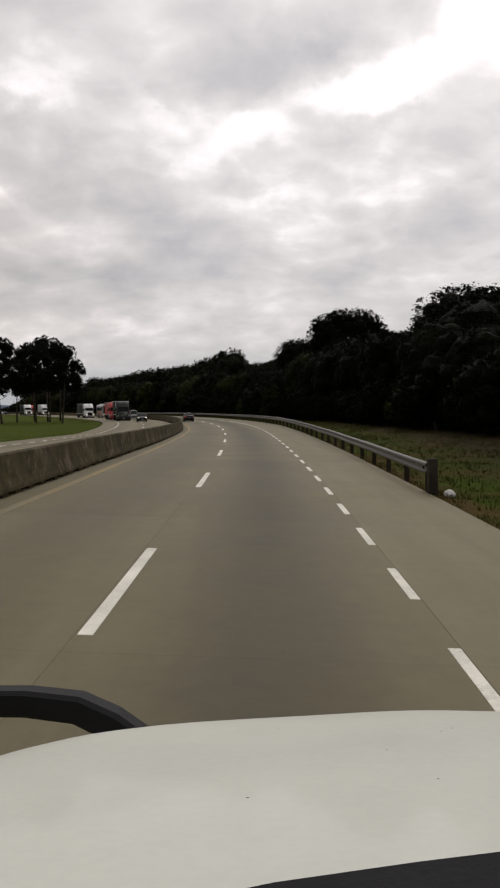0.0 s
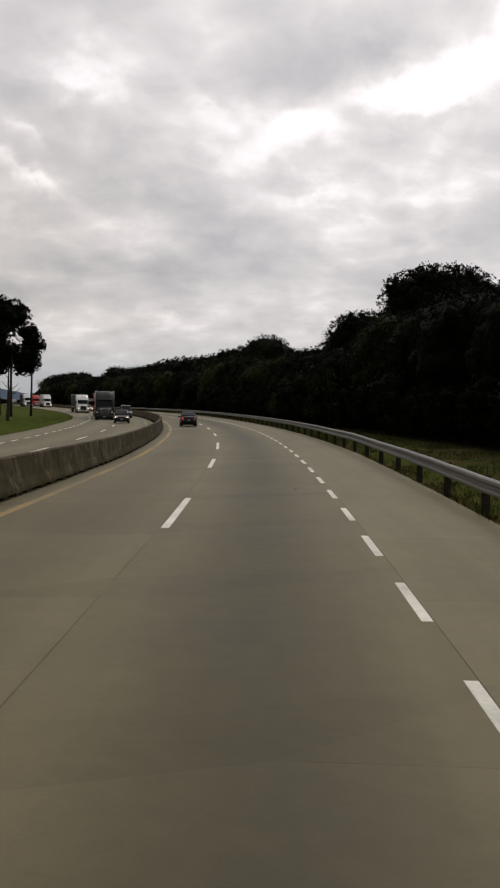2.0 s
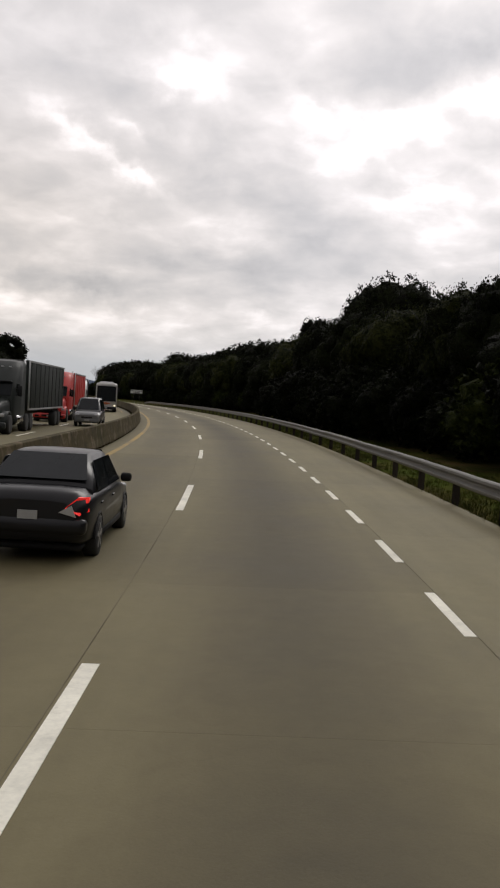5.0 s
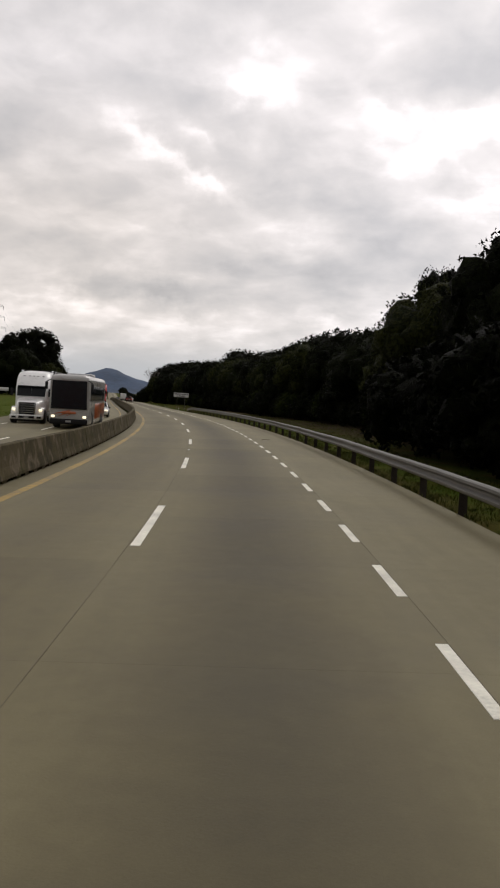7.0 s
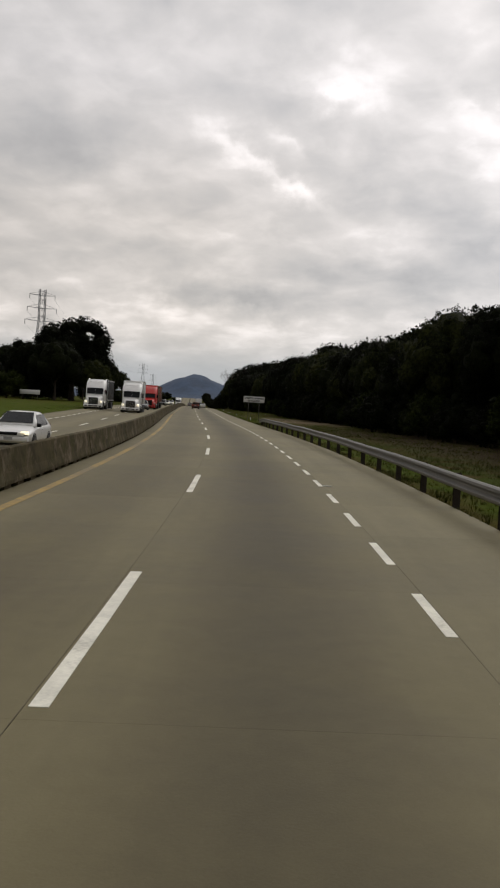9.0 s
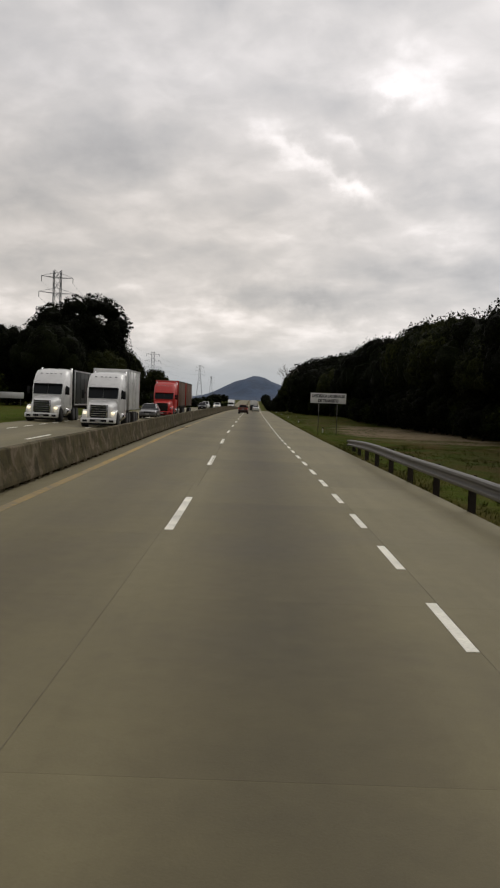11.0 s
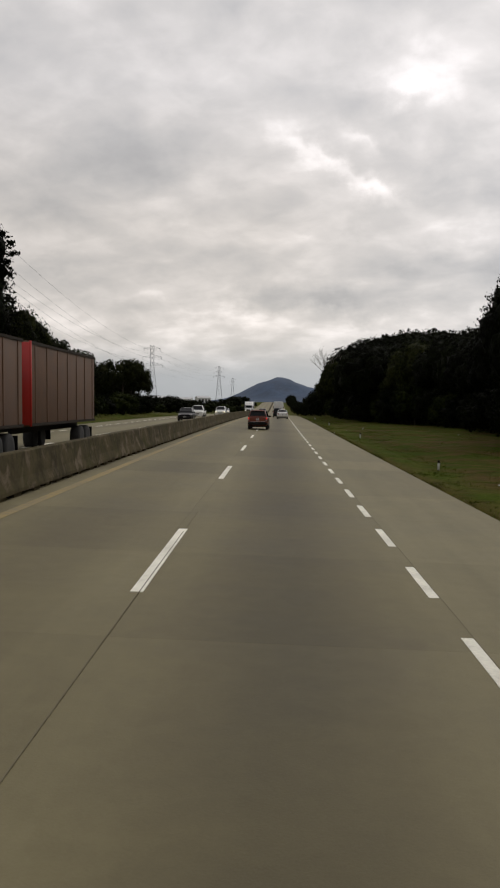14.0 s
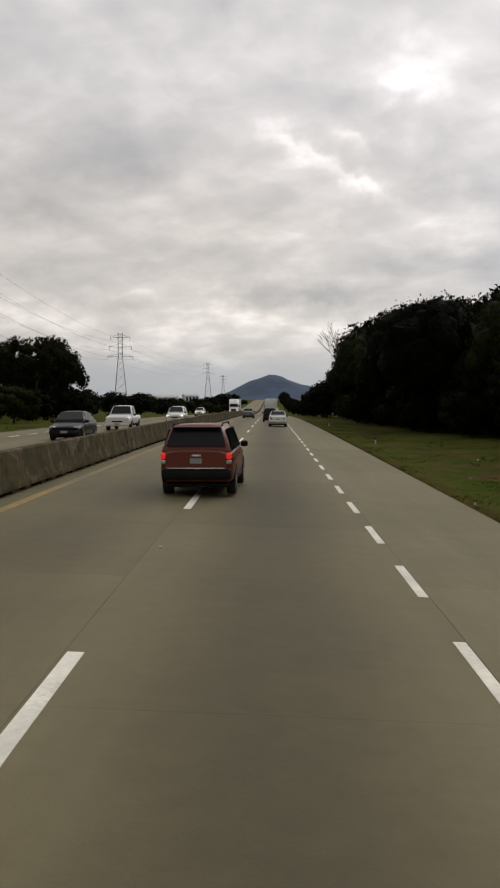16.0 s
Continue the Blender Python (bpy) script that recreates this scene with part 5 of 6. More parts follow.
    tall = style != "sedan"
    for sg in (-1, 1):
        if tall:
            lens = boxes([(sg * hw * 0.88, yr + 0.07, zt - 0.06, W * 0.065, 0.20, 0.15)], 0.035, 2)
            clear = boxes([(sg * hw * 0.88, yr + 0.075, zt - 0.20, W * 0.07, 0.19, 0.10)], 0.03, 2)
        else:
            # a wedge that wraps round the corner, pointed towards the middle
            lens = loft([[(sg * x, y, z) for x, y, z in ((hw * 0.93, yr + 0.24 + k, 0.93), (hw * 0.80, yr + 0.035 + k, 0.95), (hw * 0.60, yr + k, 0.80), (hw * 0.83, yr + 0.02 + k, 0.70), (hw * 0.95, yr + 0.22 + k, 0.74))] for k in (-0.015, 0.10)], smooth=False)
            clear = loft([[(sg * x, y, z) for x, y, z in ((hw * 0.70, yr + k, 0.84), (hw * 0.50, yr - 0.005 + k, 0.74), (hw * 0.78, yr + k, 0.68))] for k in (-0.022, 0.08)], smooth=False)
        part("tail_light", lens, M_TAIL if lights == "rear" else M_TAIL_OFF, ob)
        part("lamp_lens", clear, M_HEAD_OFF, ob)
        part("headlight", boxes([(sg * hw * 0.72, yf - 0.10, .68 if not tall else .80, W * 0.18, 0.18, 0.13)], 0.04, 2), M_HEAD if lights == "front" else M_HEAD_OFF, ob)
        mir = boxes([(sg * (hw + 0.06), y3 - 0.22 * (y3 - y2), c["belt"] + 0.06, 0.19, 0.10, 0.15)], 0.045, 2)
        part("mirror", mir, M_BLACK, ob)
        if rails:
            part("roof_rail", tube([(sg * wr * 0.92, y1 + 0.05, H - 0.03), (sg * wr * 0.92, y1 + 0.2, H + 0.03), (sg * wr * 0.92, y2 - 0.2, H + 0.03), (sg * wr * 0.92, y2 - 0.02, H - 0.02)], 0.017, 6), M_BLACK, ob)
    if rails:
        part("rear_spoiler", boxes([(0, y1 - 0.10, H - 0.05, wr * 1.8, 0.26, 0.035)], 0.012, 1), body_paint, ob)
        part("badge", boxes([(0, yr - 0.015, zt - 0.05, 0.22, 0.02, 0.05)], 0.01, 1), M_CHROME, ob)
    return ob


def truck_wheels(ob, ys, x=1.02, r=0.50):
    for y in ys:
        for sg in (-1, 1):
            wheel(ob, sg * x, y, r, 0.42 if y < 2 else 0.30, M_ALU)


def semi(name, label, cab_paint, trailer_paint, m, trailer=15.0, height=4.05, twin=False, lights=True, kind="box", group="heavy trucks"):
    """A long-nosed tractor unit with its trailer; the nose at y = 0, the rest behind it."""
    ob = thing(name, label, "truck", group, m)
    # bonnet: narrow sloping nose widening to the cab
    secs = []
    for y, w, zb, zt in ((-0.02, 0.62, 0.62, 1.20), (-0.10, 0.78, 0.55, 1.42), (-0.55, 0.86, 0.55, 1.60), (-1.55, 1.0, 0.60, 1.82), (-1.75, 1.04, 0.60, 1.88)):
        half = [(w * 0.92, zb), (w, zb + 0.25), (w, zt - 0.28), (w * 0.86, zt - 0.06), (w * 0.5, zt)]
        secs.append([(x, y, z) for x, z in half] + [(-x, y, z) for x, z in half[::-1]])
    part("bonnet", loft(secs), cab_paint, ob)
    secs = []
    for y, w, zt in ((-1.62, 1.06, 1.90), (-1.90, 1.14, 2.62), (-2.05, 1.17, 2.78), (-2.5, 1.20, 3.25), (-3.1, 1.22, 3.72), (-4.25, 1.22, 3.85)):
        half = [(w * 0.96, 0.75), (w, 1.0), (w, zt - 0.30), (w * 0.90, zt - 0.07), (w * 0.5, zt)]
        secs.append([(x, y, z) for x, z in half] + [(-x, y, z) for x, z in half[::-1]])
    part("cab", loft(secs), cab_paint, ob)
    nrm = Vector((0, 0.72, 0.28)).normalized()
    for sg in (-1, 1):
        part("windscreen", plate([(sg * 0.008, -1.605, 1.95), (sg * 1.00, -1.605, 1.95), (sg * 1.03, -1.865, 2.63), (sg * 0.008, -1.865, 2.63)], 0.02, (0, 0.93, 0.36)), M_GLASS, ob)
        part("side_window", plate([(sg * 1.185, -2.02, 1.95), (sg * 1.205, -2.75, 1.95), (sg * 1.205, -2.75, 2.55), (sg * 1.18, -2.15, 2.55)], 0.01, (sg, 0, 0)), M_GLASS, ob)
        part("fender", loft([[(sg * xx, -0.85 + math.cos(a) * 0.66 * q, 0.52 + math.sin(a) * 0.66 * q) for a in [math.pi * k / 10 for k in range(11)]] for xx, q in ((0.80, 1.0), (1.16, 1.0), (1.16, 0.90), (0.80, 0.90))], cap=False), cab_paint, ob)
        part("headlight", boxes([(sg * 0.95, -0.14, 0.98, 0.22, 0.16, 0.17)], 0.04, 2), M_HEAD if lights else M_HEAD_OFF, ob)
        part("mirror", boxes([(sg * 1.42, -1.85, 2.2, 0.20, 0.09, 0.55)], 0.03, 1), M_BLACK, ob)
        part("mirror_arm", tube([(sg * 1.15, -1.95, 2.3), (sg * 1.42, -1.88, 2.3)], 0.025, 6), M_BLACK, ob)
        part("exhaust_stack", tube([(sg * 1.1, -4.38, 1.0), (sg * 1.1, -4.38, 3.9)], 0.075, 8), M_CHROME, ob)
        part("fuel_tank", tube([(sg * 0.98, -2.2, 0.72), (sg * 0.98, -3.7, 0.72)], 0.31, 12), M_CHROME, ob)
    part("grille", boxes([(0, -0.03, 1.08, 1.22, 0.10, 0.88)], 0.05, 2), M_BLACK, ob)
    trim = M_CHROME if cab_paint is not P_TRUCK_RED else M_POST
    for k in range(5):
        part("grille_bar", boxes([(0, 0.03, 0.78 + 0.15 * k, 1.0, 0.02, 0.03)]), trim, ob)
    for x in (-0.56, 0.56):
        part("grille_frame", boxes([(x, 0.025, 1.08, 0.05, 0.04, 0.84)], 0.012, 1), trim, ob)
    part("grille_frame", boxes([(0, 0.025, 1.50, 1.16, 0.04, 0.05)], 0.012, 1), trim, ob)
    part("skid_plate", boxes([(0, 0.0, 0.24, 2.0, 0.2, 0.16)], 0.04, 1), M_BLACK, ob)
    part("air_inlet", boxes([(0, 0.165, 0.46, 1.1, 0.03, 0.16)], 0.01, 1), M_BLACK, ob)
    for sg in (-1, 1):
        part("fog_lamp_recess", boxes([(sg * 0.88, 0.17, 0.44, 0.30, 0.02, 0.14)], 0.008, 1), M_BLACK, ob)
    part("bumper", boxes([(0, 0.02, 0.46, 2.36, 0.30, 0.34)], 0.08, 2), cab_paint if kind != "chrome" else M_CHROME, ob)
    part("sun_visor", boxes([(0, -1.84, 2.66, 1.98, 0.34, 0.10)], 0.03, 1), M_BLACK if not kind == "red" else cab_paint, ob)
    for x in (-0.7, -0.3, 0, 0.3, 0.7):
        part("marker_lamp", boxes([(x, -2.72, 3.44, 0.14, 0.08, 0.05)]), M_HEAD_OFF, ob)
    part("front_plate", boxes([(0, 0.18, 0.44, 0.34, 0.02, 0.12)]), M_PLATE, ob)
    for sg in (-1, 1):
        part("chassis_rail", boxes([(sg * 0.42, -4.6, 0.85, 0.12, 6.4, 0.24)]), M_BLACK, ob)
    truck_wheels(ob, [-0.85, -5.0, -6.2])
    runs = [(-5.0, trailer)] if not twin else [(-5.0, trailer * 0.5), (-5.0 - trailer * 0.5 - 1.0, trailer * 0.5)]
    for y0, ln in runs:
        zf = 1.15
        box = part("trailer", boxes([(0, y0 - ln / 2, (zf + height) / 2, 2.54, ln, height - zf)], 0.04, 2), trailer_paint, ob)
        n = int(ln / 1.3)
        for sg in (-1, 1):
            for k in range(n):
                part("rib", boxes([(sg * 1.28, y0 - 0.5 - k * (ln - 1) / max(1, n - 1), (zf + height) / 2, 0.03, 0.07, height - zf - 0.2)]), trailer_paint, box)
            for zz_ in (zf + 0.06, height - 0.06):
                part("side_rail", boxes([(sg * 1.285, y0 - ln / 2, zz_, 0.04, ln, 0.10)]), M_ALU if kind != "red" else M_POST, box)
            part("corner_post", boxes([(sg * 1.26, y0 + 0.01, (zf + height) / 2, 0.08, 0.08, height - zf)], 0.02, 1), cab_paint if kind == "red" else M_ALU, box)
            part("under_frame", boxes([(sg * 0.45, y0 - ln / 2, 1.0, 0.12, ln * 0.96, 0.26)]), M_BLACK, ob)
            part("mud_flap", boxes([(sg * 0.95, y0 - ln + 0.5, 0.6, 0.6, 0.02, 0.6)]), M_BLACK, ob)
        if kind == "red":
            part("front_wall", boxes([(0, y0 + 0.03, (zf + height) / 2, 2.5, 0.04, height - zf - 0.1)], 0.01, 1), cab_paint, box, "red front wall")
        truck_wheels(ob, [y0 - ln + 1.2, y0 - ln + 2.4])
        part("mud_flap", boxes([(sg * 0.95, y0 - ln + 0.5, 0.6, 0.6, 0.02, 0.6) for sg in (-1, 1)]), M_BLACK, ob)
    return ob


def coach(m):
    ob = thing("coach", "silver-grey intercity coach with an orange side graphic", "bus", "", m)
    L, W, H = 12.0, 2.55, 3.55
    secs = []
    for y, w, zb, zt in ((0.0, 0.93, 0.45, 3.22), (-0.06, 0.97, 0.36, 3.40), (-0.35, 1.0, 0.32, 3.52), (-2, 1.0, 0.30, 3.55), (-10, 1.0, 0.30, 3.55), (-11.8, 1.0, 0.36, 3.5), (-12.0, 0.95, 0.45, 3.35)):
        a = W / 2 * w
        half = [(a * 0.96, zb), (a, zb + 0.15), (a, zt - 0.35), (a * 0.93, zt - 0.08), (a * 0.6, zt)]
        secs.append([(x, y, z) for x, z in half] + [(-x, y, z) for x, z in half[::-1]])
    part("body", loft(secs), paint("silver_coach_paint", (0.36, 0.35, 0.33)), ob)
    part("windscreen", plate([(-1.14, 0.035, 1.30), (1.14, 0.035, 1.30), (1.10, 0.02, 3.12), (-1.10, 0.02, 3.12)], 0.025, (0, 1, 0.02)), M_GLASS, ob)
    for sg in (-1, 1):
        for k in range(7):
            part("side_window", boxes([(sg * 1.278, -1.5 - k * 1.45, 2.35, 0.03, 1.38, 0.95)], 0.01, 1), M_GLASS, ob)
        part("side_graphic", boxes([(sg * 1.277, -7.6, 1.15, 0.012, 7.4, 1.05)], 0.004, 1), P_ORANGE, ob, "orange side graphic")
        part("headlight", boxes([(sg * 1.0, 0.0, 0.80, 0.22, 0.14, 0.16)], 0.05, 2), M_HEAD, ob)
        part("mirror", boxes([(sg * 1.45, 0.16, 2.75, 0.18, 0.14, 0.48)], 0.04, 2), M_BLACK, ob)
        part("mirror_arm", tube([(sg * 1.2, 0.0, 3.15), (sg * 1.45, 0.18, 3.0)], 0.03, 6), M_BLACK, ob)
    part("bumper", boxes([(0, 0.02, 0.48, 2.4, 0.16, 0.34)], 0.06, 2), M_BLACK, ob)
    for k, (x0, z0, x1, z1) in enumerate(((-0.95, 0.92, 0.1, 1.20), (-0.75, 0.78, 0.05, 1.08), (-0.35, 0.72, 0.35, 1.12))):
        part("front_swoosh", plate([(-x0, 0.045, z0), (-x0 - 0.2, 0.045, z0 + 0.10), (-x1, 0.045, z1 + 0.05), (-x1 + 0.05, 0.045, z1 - 0.06)], 0.012, (0, 1, 0)), P_ORANGE, ob, "orange front graphic")
    part("front_emblem", boxes([(0, 0.05, 1.06, 0.9, 0.02, 0.16)], 0.008, 1), P_ORANGE, ob)
    part("front_plate", boxes([(0, 0.11, 0.5, 0.34, 0.02, 0.12)]), M_PLATE, ob)
    part("roof_unit", boxes([(0, -6.5, 3.6, 1.7, 2.6, 0.22)], 0.08, 2), M_ALU, ob)
    truck_wheels(ob, [-2.6, -8.6, -9.8], 1.08, 0.5)
    return ob


ONC = "oncoming traffic"
# our carriageway
car("red_suv", "dark red compact off-road car with roof rails, brake lights lit", "suv", P_RED, stand(431.5, -3.42, -1.8), dark_low=True, rails=True)
car("white_sedan", "clean white saloon car in the middle lane", "sedan", P_WHITE, stand(492, -1.15), lights="off")
car("black_sedan", "black saloon car in the lane beside the median, tail lights lit", "sedan", P_BLACK, stand(138.4, -5.1, 0, 0.95))
car("boxy_jeep", "dark boxy off-road car driving far ahead", "suv", P_BLACK, stand(512, -1.9), lights="off")
car("grey_sedan", "small grey saloon far ahead beside the median", "sedan", P_GREY, stand(540, -5.2), lights="off")
semi("far_white_truck", "white box lorry far ahead on the straight", P_TRUCK_WHITE, P_TRUCK_WHITE, stand(600, -1.8), 9.0, 3.7, lights=False)
# opposite carriageway: turned to face the other way
car("oncoming_black_car", "black saloon with headlights lit", "sedan", P_BLACK, stand(151.5, -12.0, 180), "front", ONC)
semi("dark_truck", "dark green-grey lorry with a tarpaulin load", P_TRUCK_DARK, P_TRUCK_DARK, stand(168, -14.3, 180), 12, 3.9, lights=False)
semi("red_lorry", "red-orange lorry with a tall red body", P_TRUCK_RED, P_TRUCK_RED, stand(190, -14.2, 180), 9, 3.8, lights=False)
car("grey_van", "grey van with a pale roof", "van", P_GREY, stand(186, -10.9, 180), "off", ONC, category="van")
semi("white_truck", "white long-nosed lorry with a dark trailer, headlights lit", P_TRUCK_WHITE, P_TRUCK_DARK, stand(237, -15.0, 180), 13, 3.9)
coach(stand(230.5, -11.3, 180))
car("white_hatchback", "white car with headlights lit behind the coach", "sedan", P_WHITE, stand(262, -11.2, 180), "front", ONC)
semi("white_truck", "white long-nosed lorry pulling a dark trailer", P_TRUCK_WHITE, P_TRUCK_DARK, stand(341, -17.4, 180, 1.06), 9, 3.8)
semi("white_box_truck", "white lorry with a white box body", P_TRUCK_WHITE, P_TRUCK_WHITE, stand(334.8, -12.1, 180), 6.2, 4.1)
semi("red_truck", "bright red long-nosed lorry with two brown curtain-sided trailers", P_TRUCK_RED, P_BROWN, stand(370.5, -11.6, 180), 20.4, 4.1, twin=True, lights=False, kind="red")
car("grey_oncoming_sedan", "old silver-grey saloon car", "sedan", P_GREY, stand(363, -12.0, 180), "off", ONC)
car("dark_oncoming_sedan", "dark grey saloon car on the opposite carriageway", "sedan", P_BLACK, stand(455, -12.2, 180), "off", ONC)
car("white_pickup", "white pick-up with its lights on", "pickup", P_WHITE, stand(472, -12.5, 180), "off", ONC, category="pickup")
car("white_oncoming_suv", "white off-road car with headlights lit", "suv", P_WHITE, stand(492, -10.8, 180), "front", ONC)
semi("far_white_lorry", "white lorry far off on the opposite carriageway", P_TRUCK_WHITE, P_TRUCK_WHITE, stand(620, -11.0, 180), 12, 3.9, lights=True)
car("far_white_car", "white car far off on the opposite carriageway", "sedan", P_WHITE, stand(560, -14.2, 180), "front", ONC)


# ---- the front of a white lorry that stands at the start of the way ----
def carrier():
    ob = thing("carrier_truck", "dusty white lorry front with a black bracket on its bonnet", "truck", m=Matrix.LocRotScale(Vector((-1.759, -0.905, 0)), Euler((0, 0, radians(1.0))), None))
    E, cx = 2.244, 0.45
    verts, faces, ny, nx = [], [], 26, 36
    for j in range(ny + 1):
        y = 0.86 + 1.585 * (j / ny) ** 0.85
        q = min(0.9995, max(0.0, (y - 0.9) / 1.56))
        w = 1.20 * (1 - q ** 5) ** 0.42
        for i in range(nx + 1):
            r = -1 + 2 * i / nx
            top = E - 0.585 - 0.186 * (y - 0.9) - 0.03 * q ** 8
            z = top - 0.05 * abs(r) ** 16 + 0.010 * math.exp(-((r * w) / 0.28) ** 2) - 0.004 * (r ** 2)
            verts.append((cx + r * w, y, z))
    for j in range(ny):
        for i in range(nx):
            a = j * (nx + 1) + i
            faces.append((a, a + 1, a + nx + 2, a + nx + 1))
    left = [j * (nx + 1) for j in range(ny + 1)]
    right = [j * (nx + 1) + nx for j in range(ny + 1)]
    loop = left + right[::-1]
    k = len(verts)
    for v in loop:
        x, y, z = verts[v]
        verts.append((cx + (x - cx) * 1.01, y + 0.01, 0.95))
    for a in range(len(loop) - 1):
        faces.append((loop[a], loop[a + 1], k + a + 1, k + a))
    pydata("bonnet", verts, faces, P_HOOD, ob, "dusty white bonnet", smooth=True)
    rnd = random.Random(3)
    spots = bmesh.new()
    for _ in range(16):
        y, r = rnd.uniform(1.15, 2.2), rnd.uniform(-0.5, 0.6)
        top = E - 0.585 - 0.186 * (y - 0.9) - 0.02 * r * r + 0.004
        bmesh.ops.create_circle(spots, cap_ends=True, segments=8, radius=rnd.uniform(0.0012, 0.0035), matrix=Matrix.Translation((cx + r, y, top + 0.008)) @ Matrix.Rotation(-0.184, 4, "X"))
    # a bent bar of wedge-shaped section, its upper face turned to the sky
    line = [(-1.25, 2.64, E - 0.895), (-0.95, 2.66, E - 0.905), (-0.72, 2.68, E - 0.918), (-0.56, 2.68, E - 0.940), (-0.45, 2.67, E - 0.990), (-0.34, 2.64, E - 1.06)]
    rings = []
    for k, p in enumerate(line):
        a, b = Vector(line[max(0, k - 1)]), Vector(line[min(len(line) - 1, k + 1)])
        n = Vector((-(b - a).z, 0, (b - a).x)).normalized()
        g = 1.0 + 0.05 * k
        rings.append([Vector(p) + Vector((0, dy * g, 0)) + n * (dz * g) for dy, dz in ((0.055, 0.012), (0.05, 0.026), (-0.03, 0.036), (-0.045, 0.026), (-0.045, -0.030), (-0.03, -0.042), (0.045, -0.042), (0.055, -0.030))])
    part("bracket", loft(rings, smooth=False), M_BLACK, ob, "black bent bonnet bracket")
    part("dirt_speck", spots, M_POST, ob, "dark specks of dirt")
    cowl = loft([[(x, 0.62, E - 0.60), (x, 0.60, E - 0.70), (x, yf, E - 0.70), (x, yf, E - 0.575)] for x, yf in ((-0.75, 0.86), (-0.10, 0.97), (0.02, 1.01), (0.20, 1.05), (0.36, 1.08), (1.5, 1.08))], smooth=False)
    part("cowl", cowl, M_RUBBER, ob, "black cowl below the windscreen")
    part("grille", boxes([(cx, 2.42, 1.02, 0.95, 0.06, 0.55)], 0.03, 2), M_BLACK, ob)
    part("bumper", boxes([(cx, 2.50, 0.52, 2.2, 0.26, 0.34)], 0.07, 2), M_CHROME, ob)
    for sg in (-1, 1):
        part("chassis_rail", boxes([(cx + sg * 0.4, 0.9, 0.72, 0.12, 2.9, 0.24)]), M_BLACK, ob)
        wheel(ob, cx + sg * 0.98, 1.45, 0.48, 0.28, M_ALU)
        part("headlight", boxes([(cx + sg * 0.72, 2.36, 0.98, 0.26, 0.12, 0.20)], 0.04, 2), M_HEAD_OFF, ob)
        part("fender", loft([[(cx + sg * xx, 1.45 + math.cos(a) * 0.62 * q, 0.50 + math.sin(a) * 0.62 * q) for a in [math.pi * k / 10 for k in range(11)]] for xx, q in ((0.84, 1.0), (1.14, 1.0), (1.14, 0.92), (0.84, 0.92))], cap=False), P_HOOD, ob)
    return ob


carrier()

# ---- pieces of the road: slabs, painted dashes and joints ----
SLAB = 4.6
s = 2.0
while s < 462:
    seam = -3.471 if 300 < s < 372 else -3.612
    for u0, u1 in ((-7.74, seam - 0.003), (seam + 0.003, 0.075), (0.081, 2.735)):
        strip_mesh("slab", u0, u1, s + 0.001, s + SLAB - 0.001, 2.3, 0.0, 0.10, M_SLAB, road)
    s += SLAB
for u0, u1, a, b in ((-7.74, -3.615, -60, 2), (-3.61, 0.07, -60, 2), (0.08, 2.735, -60, 2), (-7.74, -3.615, 462, 1690), (-3.61, 0.07, 462, 1690), (0.08, 2.735, 462, 1690)):
    strip_mesh("slab_run", u0, u1, a, b, 5, 0.0, 0.10, M_SLAB, road)
for u, a, e in ((-3.612, -50, 300), (-3.612, 372, 600), (0.078, -50, 600)):
    strip_mesh("joint_seal", u - 0.004, u + 0.004, a, e, 5, 0.002, 0.01, M_JOINT, road)
strip_mesh("joint_seal", -3.4755, -3.4665, 300, 372, 5, 0.010, 0.01, M_JOINT, road)
# lane dashes between the two lanes, 5 m long every 15 m
for n in range(-2, 60):
    e = 12.15 + 15.006 * n
    strip_mesh("lane_dash", -3.58, -3.43, e - (7.2 if n == 6 else 5.0), e, 2.5, 0.006, 0.012, M_WHITE_LINE, road)
# shoulder dashes, 1.9 m long
DASH_N = [0, 7, 13, 20, 27, 42, 52, 62, 82, 89, 96, 103, 130]
DASH_S = [7.14, 35.02, 58.9, 85.79, 112.02, 170.54, 209.71, 248.02, 326.76, 354.8, 380.65, 406.64, 510.0]
for n in range(-3, 130):
    e = float(np.interp(n, DASH_N, DASH_S)) if n >= 0 else 7.14 + 3.95 * n
    strip_mesh("shoulder_dash", -0.062, 0.062, e - 1.93, e, 2, 0.006, 0.012, M_WHITE_LINE, road)
strip_mesh("shoulder_line", -0.07, 0.07, 512, 1500, 6, 0.006, 0.012, M_WHITE_LINE, road)
for a, e, mat in ((-60, 62, M_YELLOW_FADED), (62.02, 345, M_YELLOW_LINE), (345.02, 1500, M_YELLOW_FADED)):
    strip_mesh("edge_line", -7.04, -6.82, a, e, 5, 0.006, 0.012, mat, road, "worn yellow edge line")
strip_mesh("edge_line_opposite", -9.35, -9.22, -60, 1500, 5, 0.006, 0.012, M_YELLOW_LINE, far_road, "worn yellow edge line")
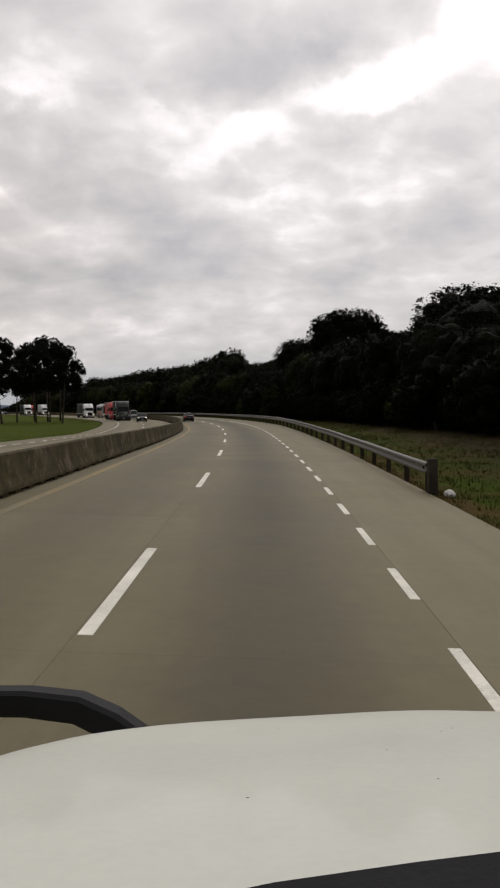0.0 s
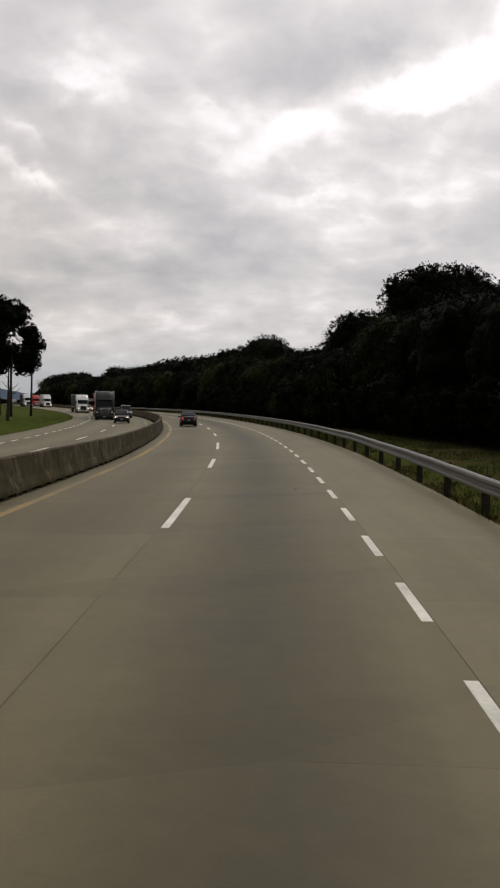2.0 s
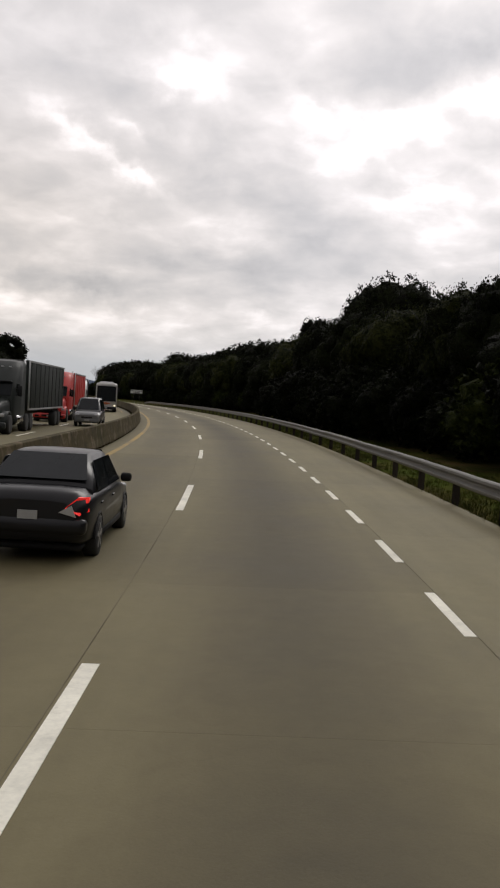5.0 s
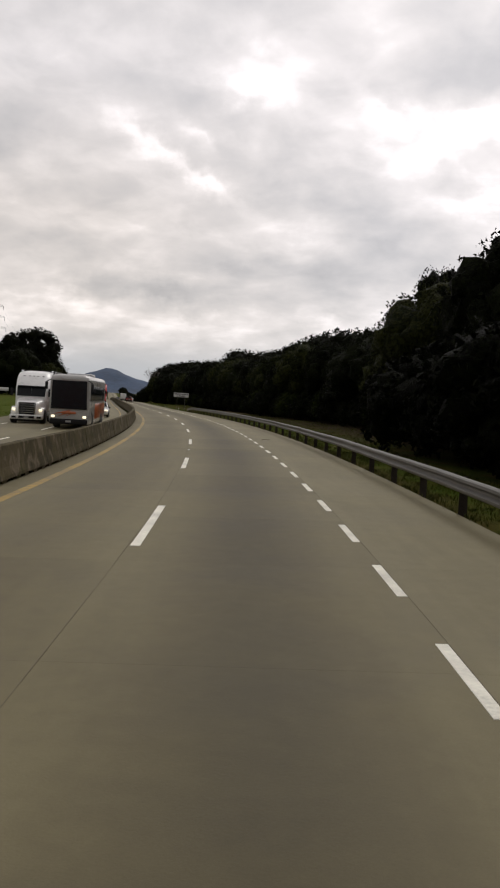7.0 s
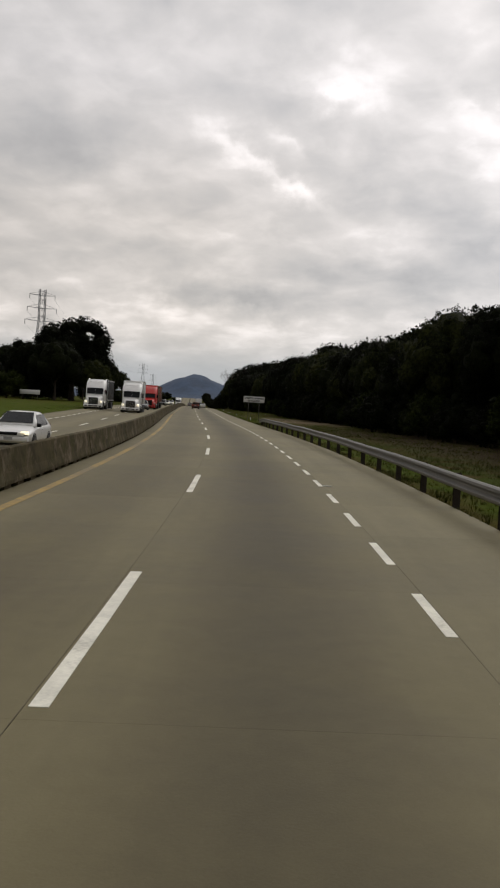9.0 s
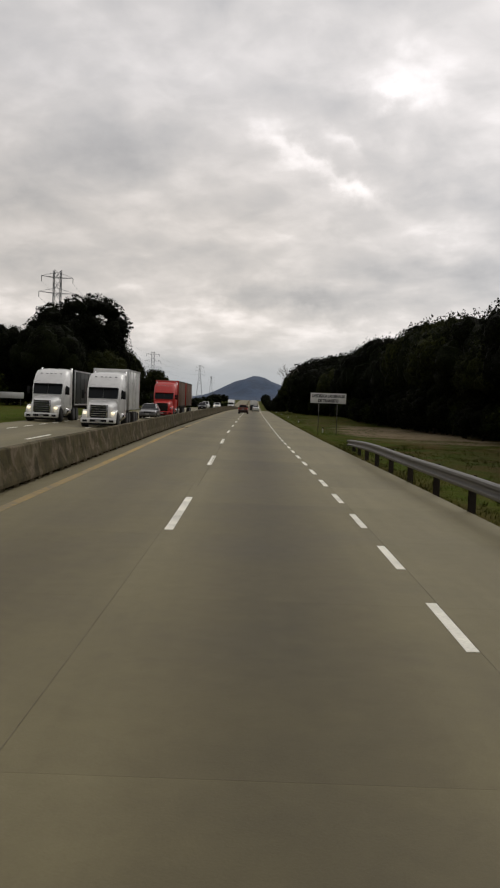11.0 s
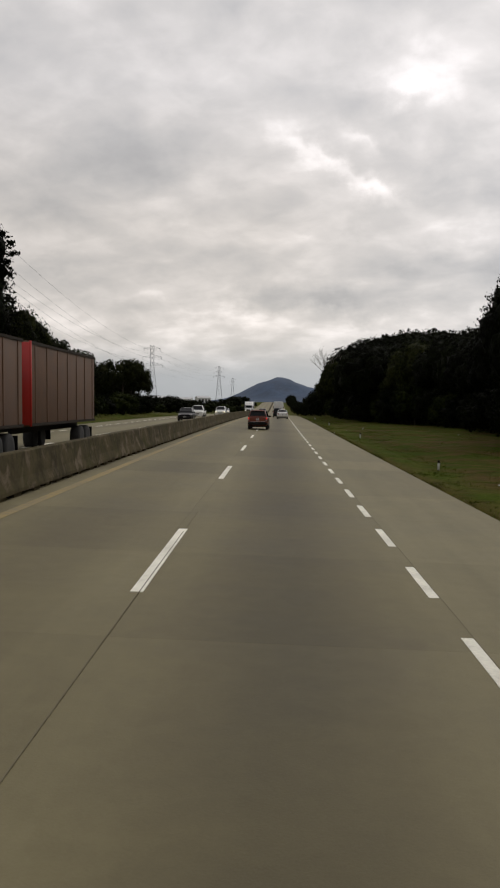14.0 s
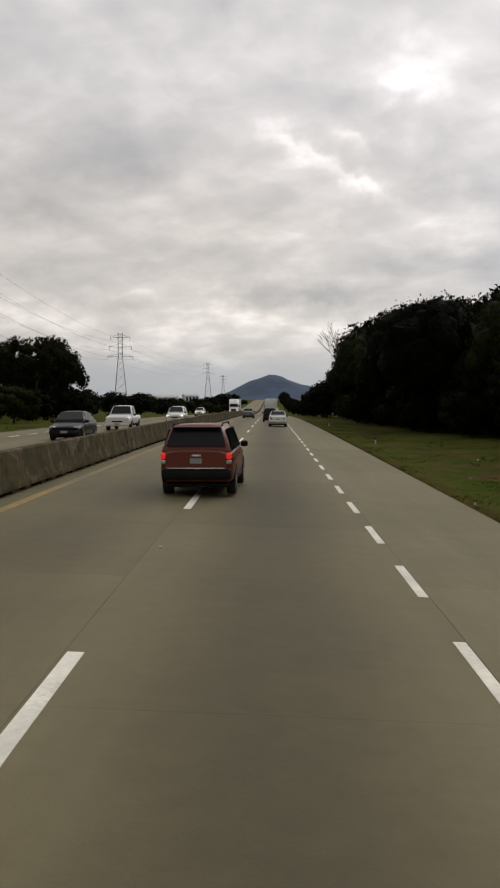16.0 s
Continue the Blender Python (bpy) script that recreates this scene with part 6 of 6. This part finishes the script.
for n in range(0, 52):
    strip_mesh("lane_dash", -12.65, -12.50, 3 + 15.0 * n, 8 + 15.0 * n, 2.5, 0.006, 0.012, M_WHITE_LINE, far_road)
for n in range(0, 120):
    strip_mesh("shoulder_dash", -16.35, -16.2, 20 + 3.9 * n, 22 + 3.9 * n, 2, 0.006, 0.012, M_WHITE_LINE, far_road)

# ---- litter on the carriageway ----
def scrap(name, label, s, u, dims, turn, mat, seed):
    bm = boxes([(0, 0, 0, *dims)])
    rnd = random.Random(seed)
    bmesh.ops.subdivide_edges(bm, edges=bm.edges[:], cuts=2)
    for v in bm.verts:
        v.co += Vector((rnd.uniform(-1, 1) * dims[0], rnd.uniform(-1, 1) * dims[1], rnd.uniform(0, 1) * dims[2])) * 0.12
    o = tagged(part(name, bm, mat), label, "litter")
    o.matrix_basis = stand(s, u, turn, 1.0, 0.012)
    return o


scrap("twig", "dry brown twig lying on the shoulder", 224.2, 0.9, (0.45, 0.018, 0.015), 15, M_BARK, 1)
scrap("rubber_scrap", "black strip of torn tyre rubber beside the yellow line", 343.0, -7.0, (0.55, 0.14, 0.04), 20, M_TYRE, 2)
scrap("rubber_scrap", "small black rubber scrap on the lane", 74.4, -0.87, (0.05, 0.05, 0.012), 40, M_TYRE, 3)
scrap("concrete_chip", "pale chip of concrete broken from the joint", 212.3, -3.53, (0.16, 0.07, 0.015), 80, M_SIGN, 4)
scrap("concrete_chip", "pale chip of concrete broken from the joint", 422.7, -3.45, (0.05, 0.10, 0.010), 10, M_PLATE, 5)
scrap("concrete_chip", "pale chip of concrete beside a shoulder dash", 250.1, 0.18, (0.22, 0.08, 0.015), 5, M_SIGN, 6)
scrap("paper_scrap", "flat scrap of pale paper on the carriageway", 404.8, -3.85, (0.07, 0.05, 0.010), 25, M_SIGN, 7)

for s, u, seed in ((430.1, 3.0, 11), (446.5, 7.0, 12), (429.0, 13.2, 13), (459.7, 21.5, 14), (384.1, 5.0, 15), (437.5, 4.6, 16)):
    scrap("paper_scrap", "crumpled white paper scrap on the verge grass", s, u, (0.07, 0.05, 0.04), seed * 40, M_SIGN, seed)
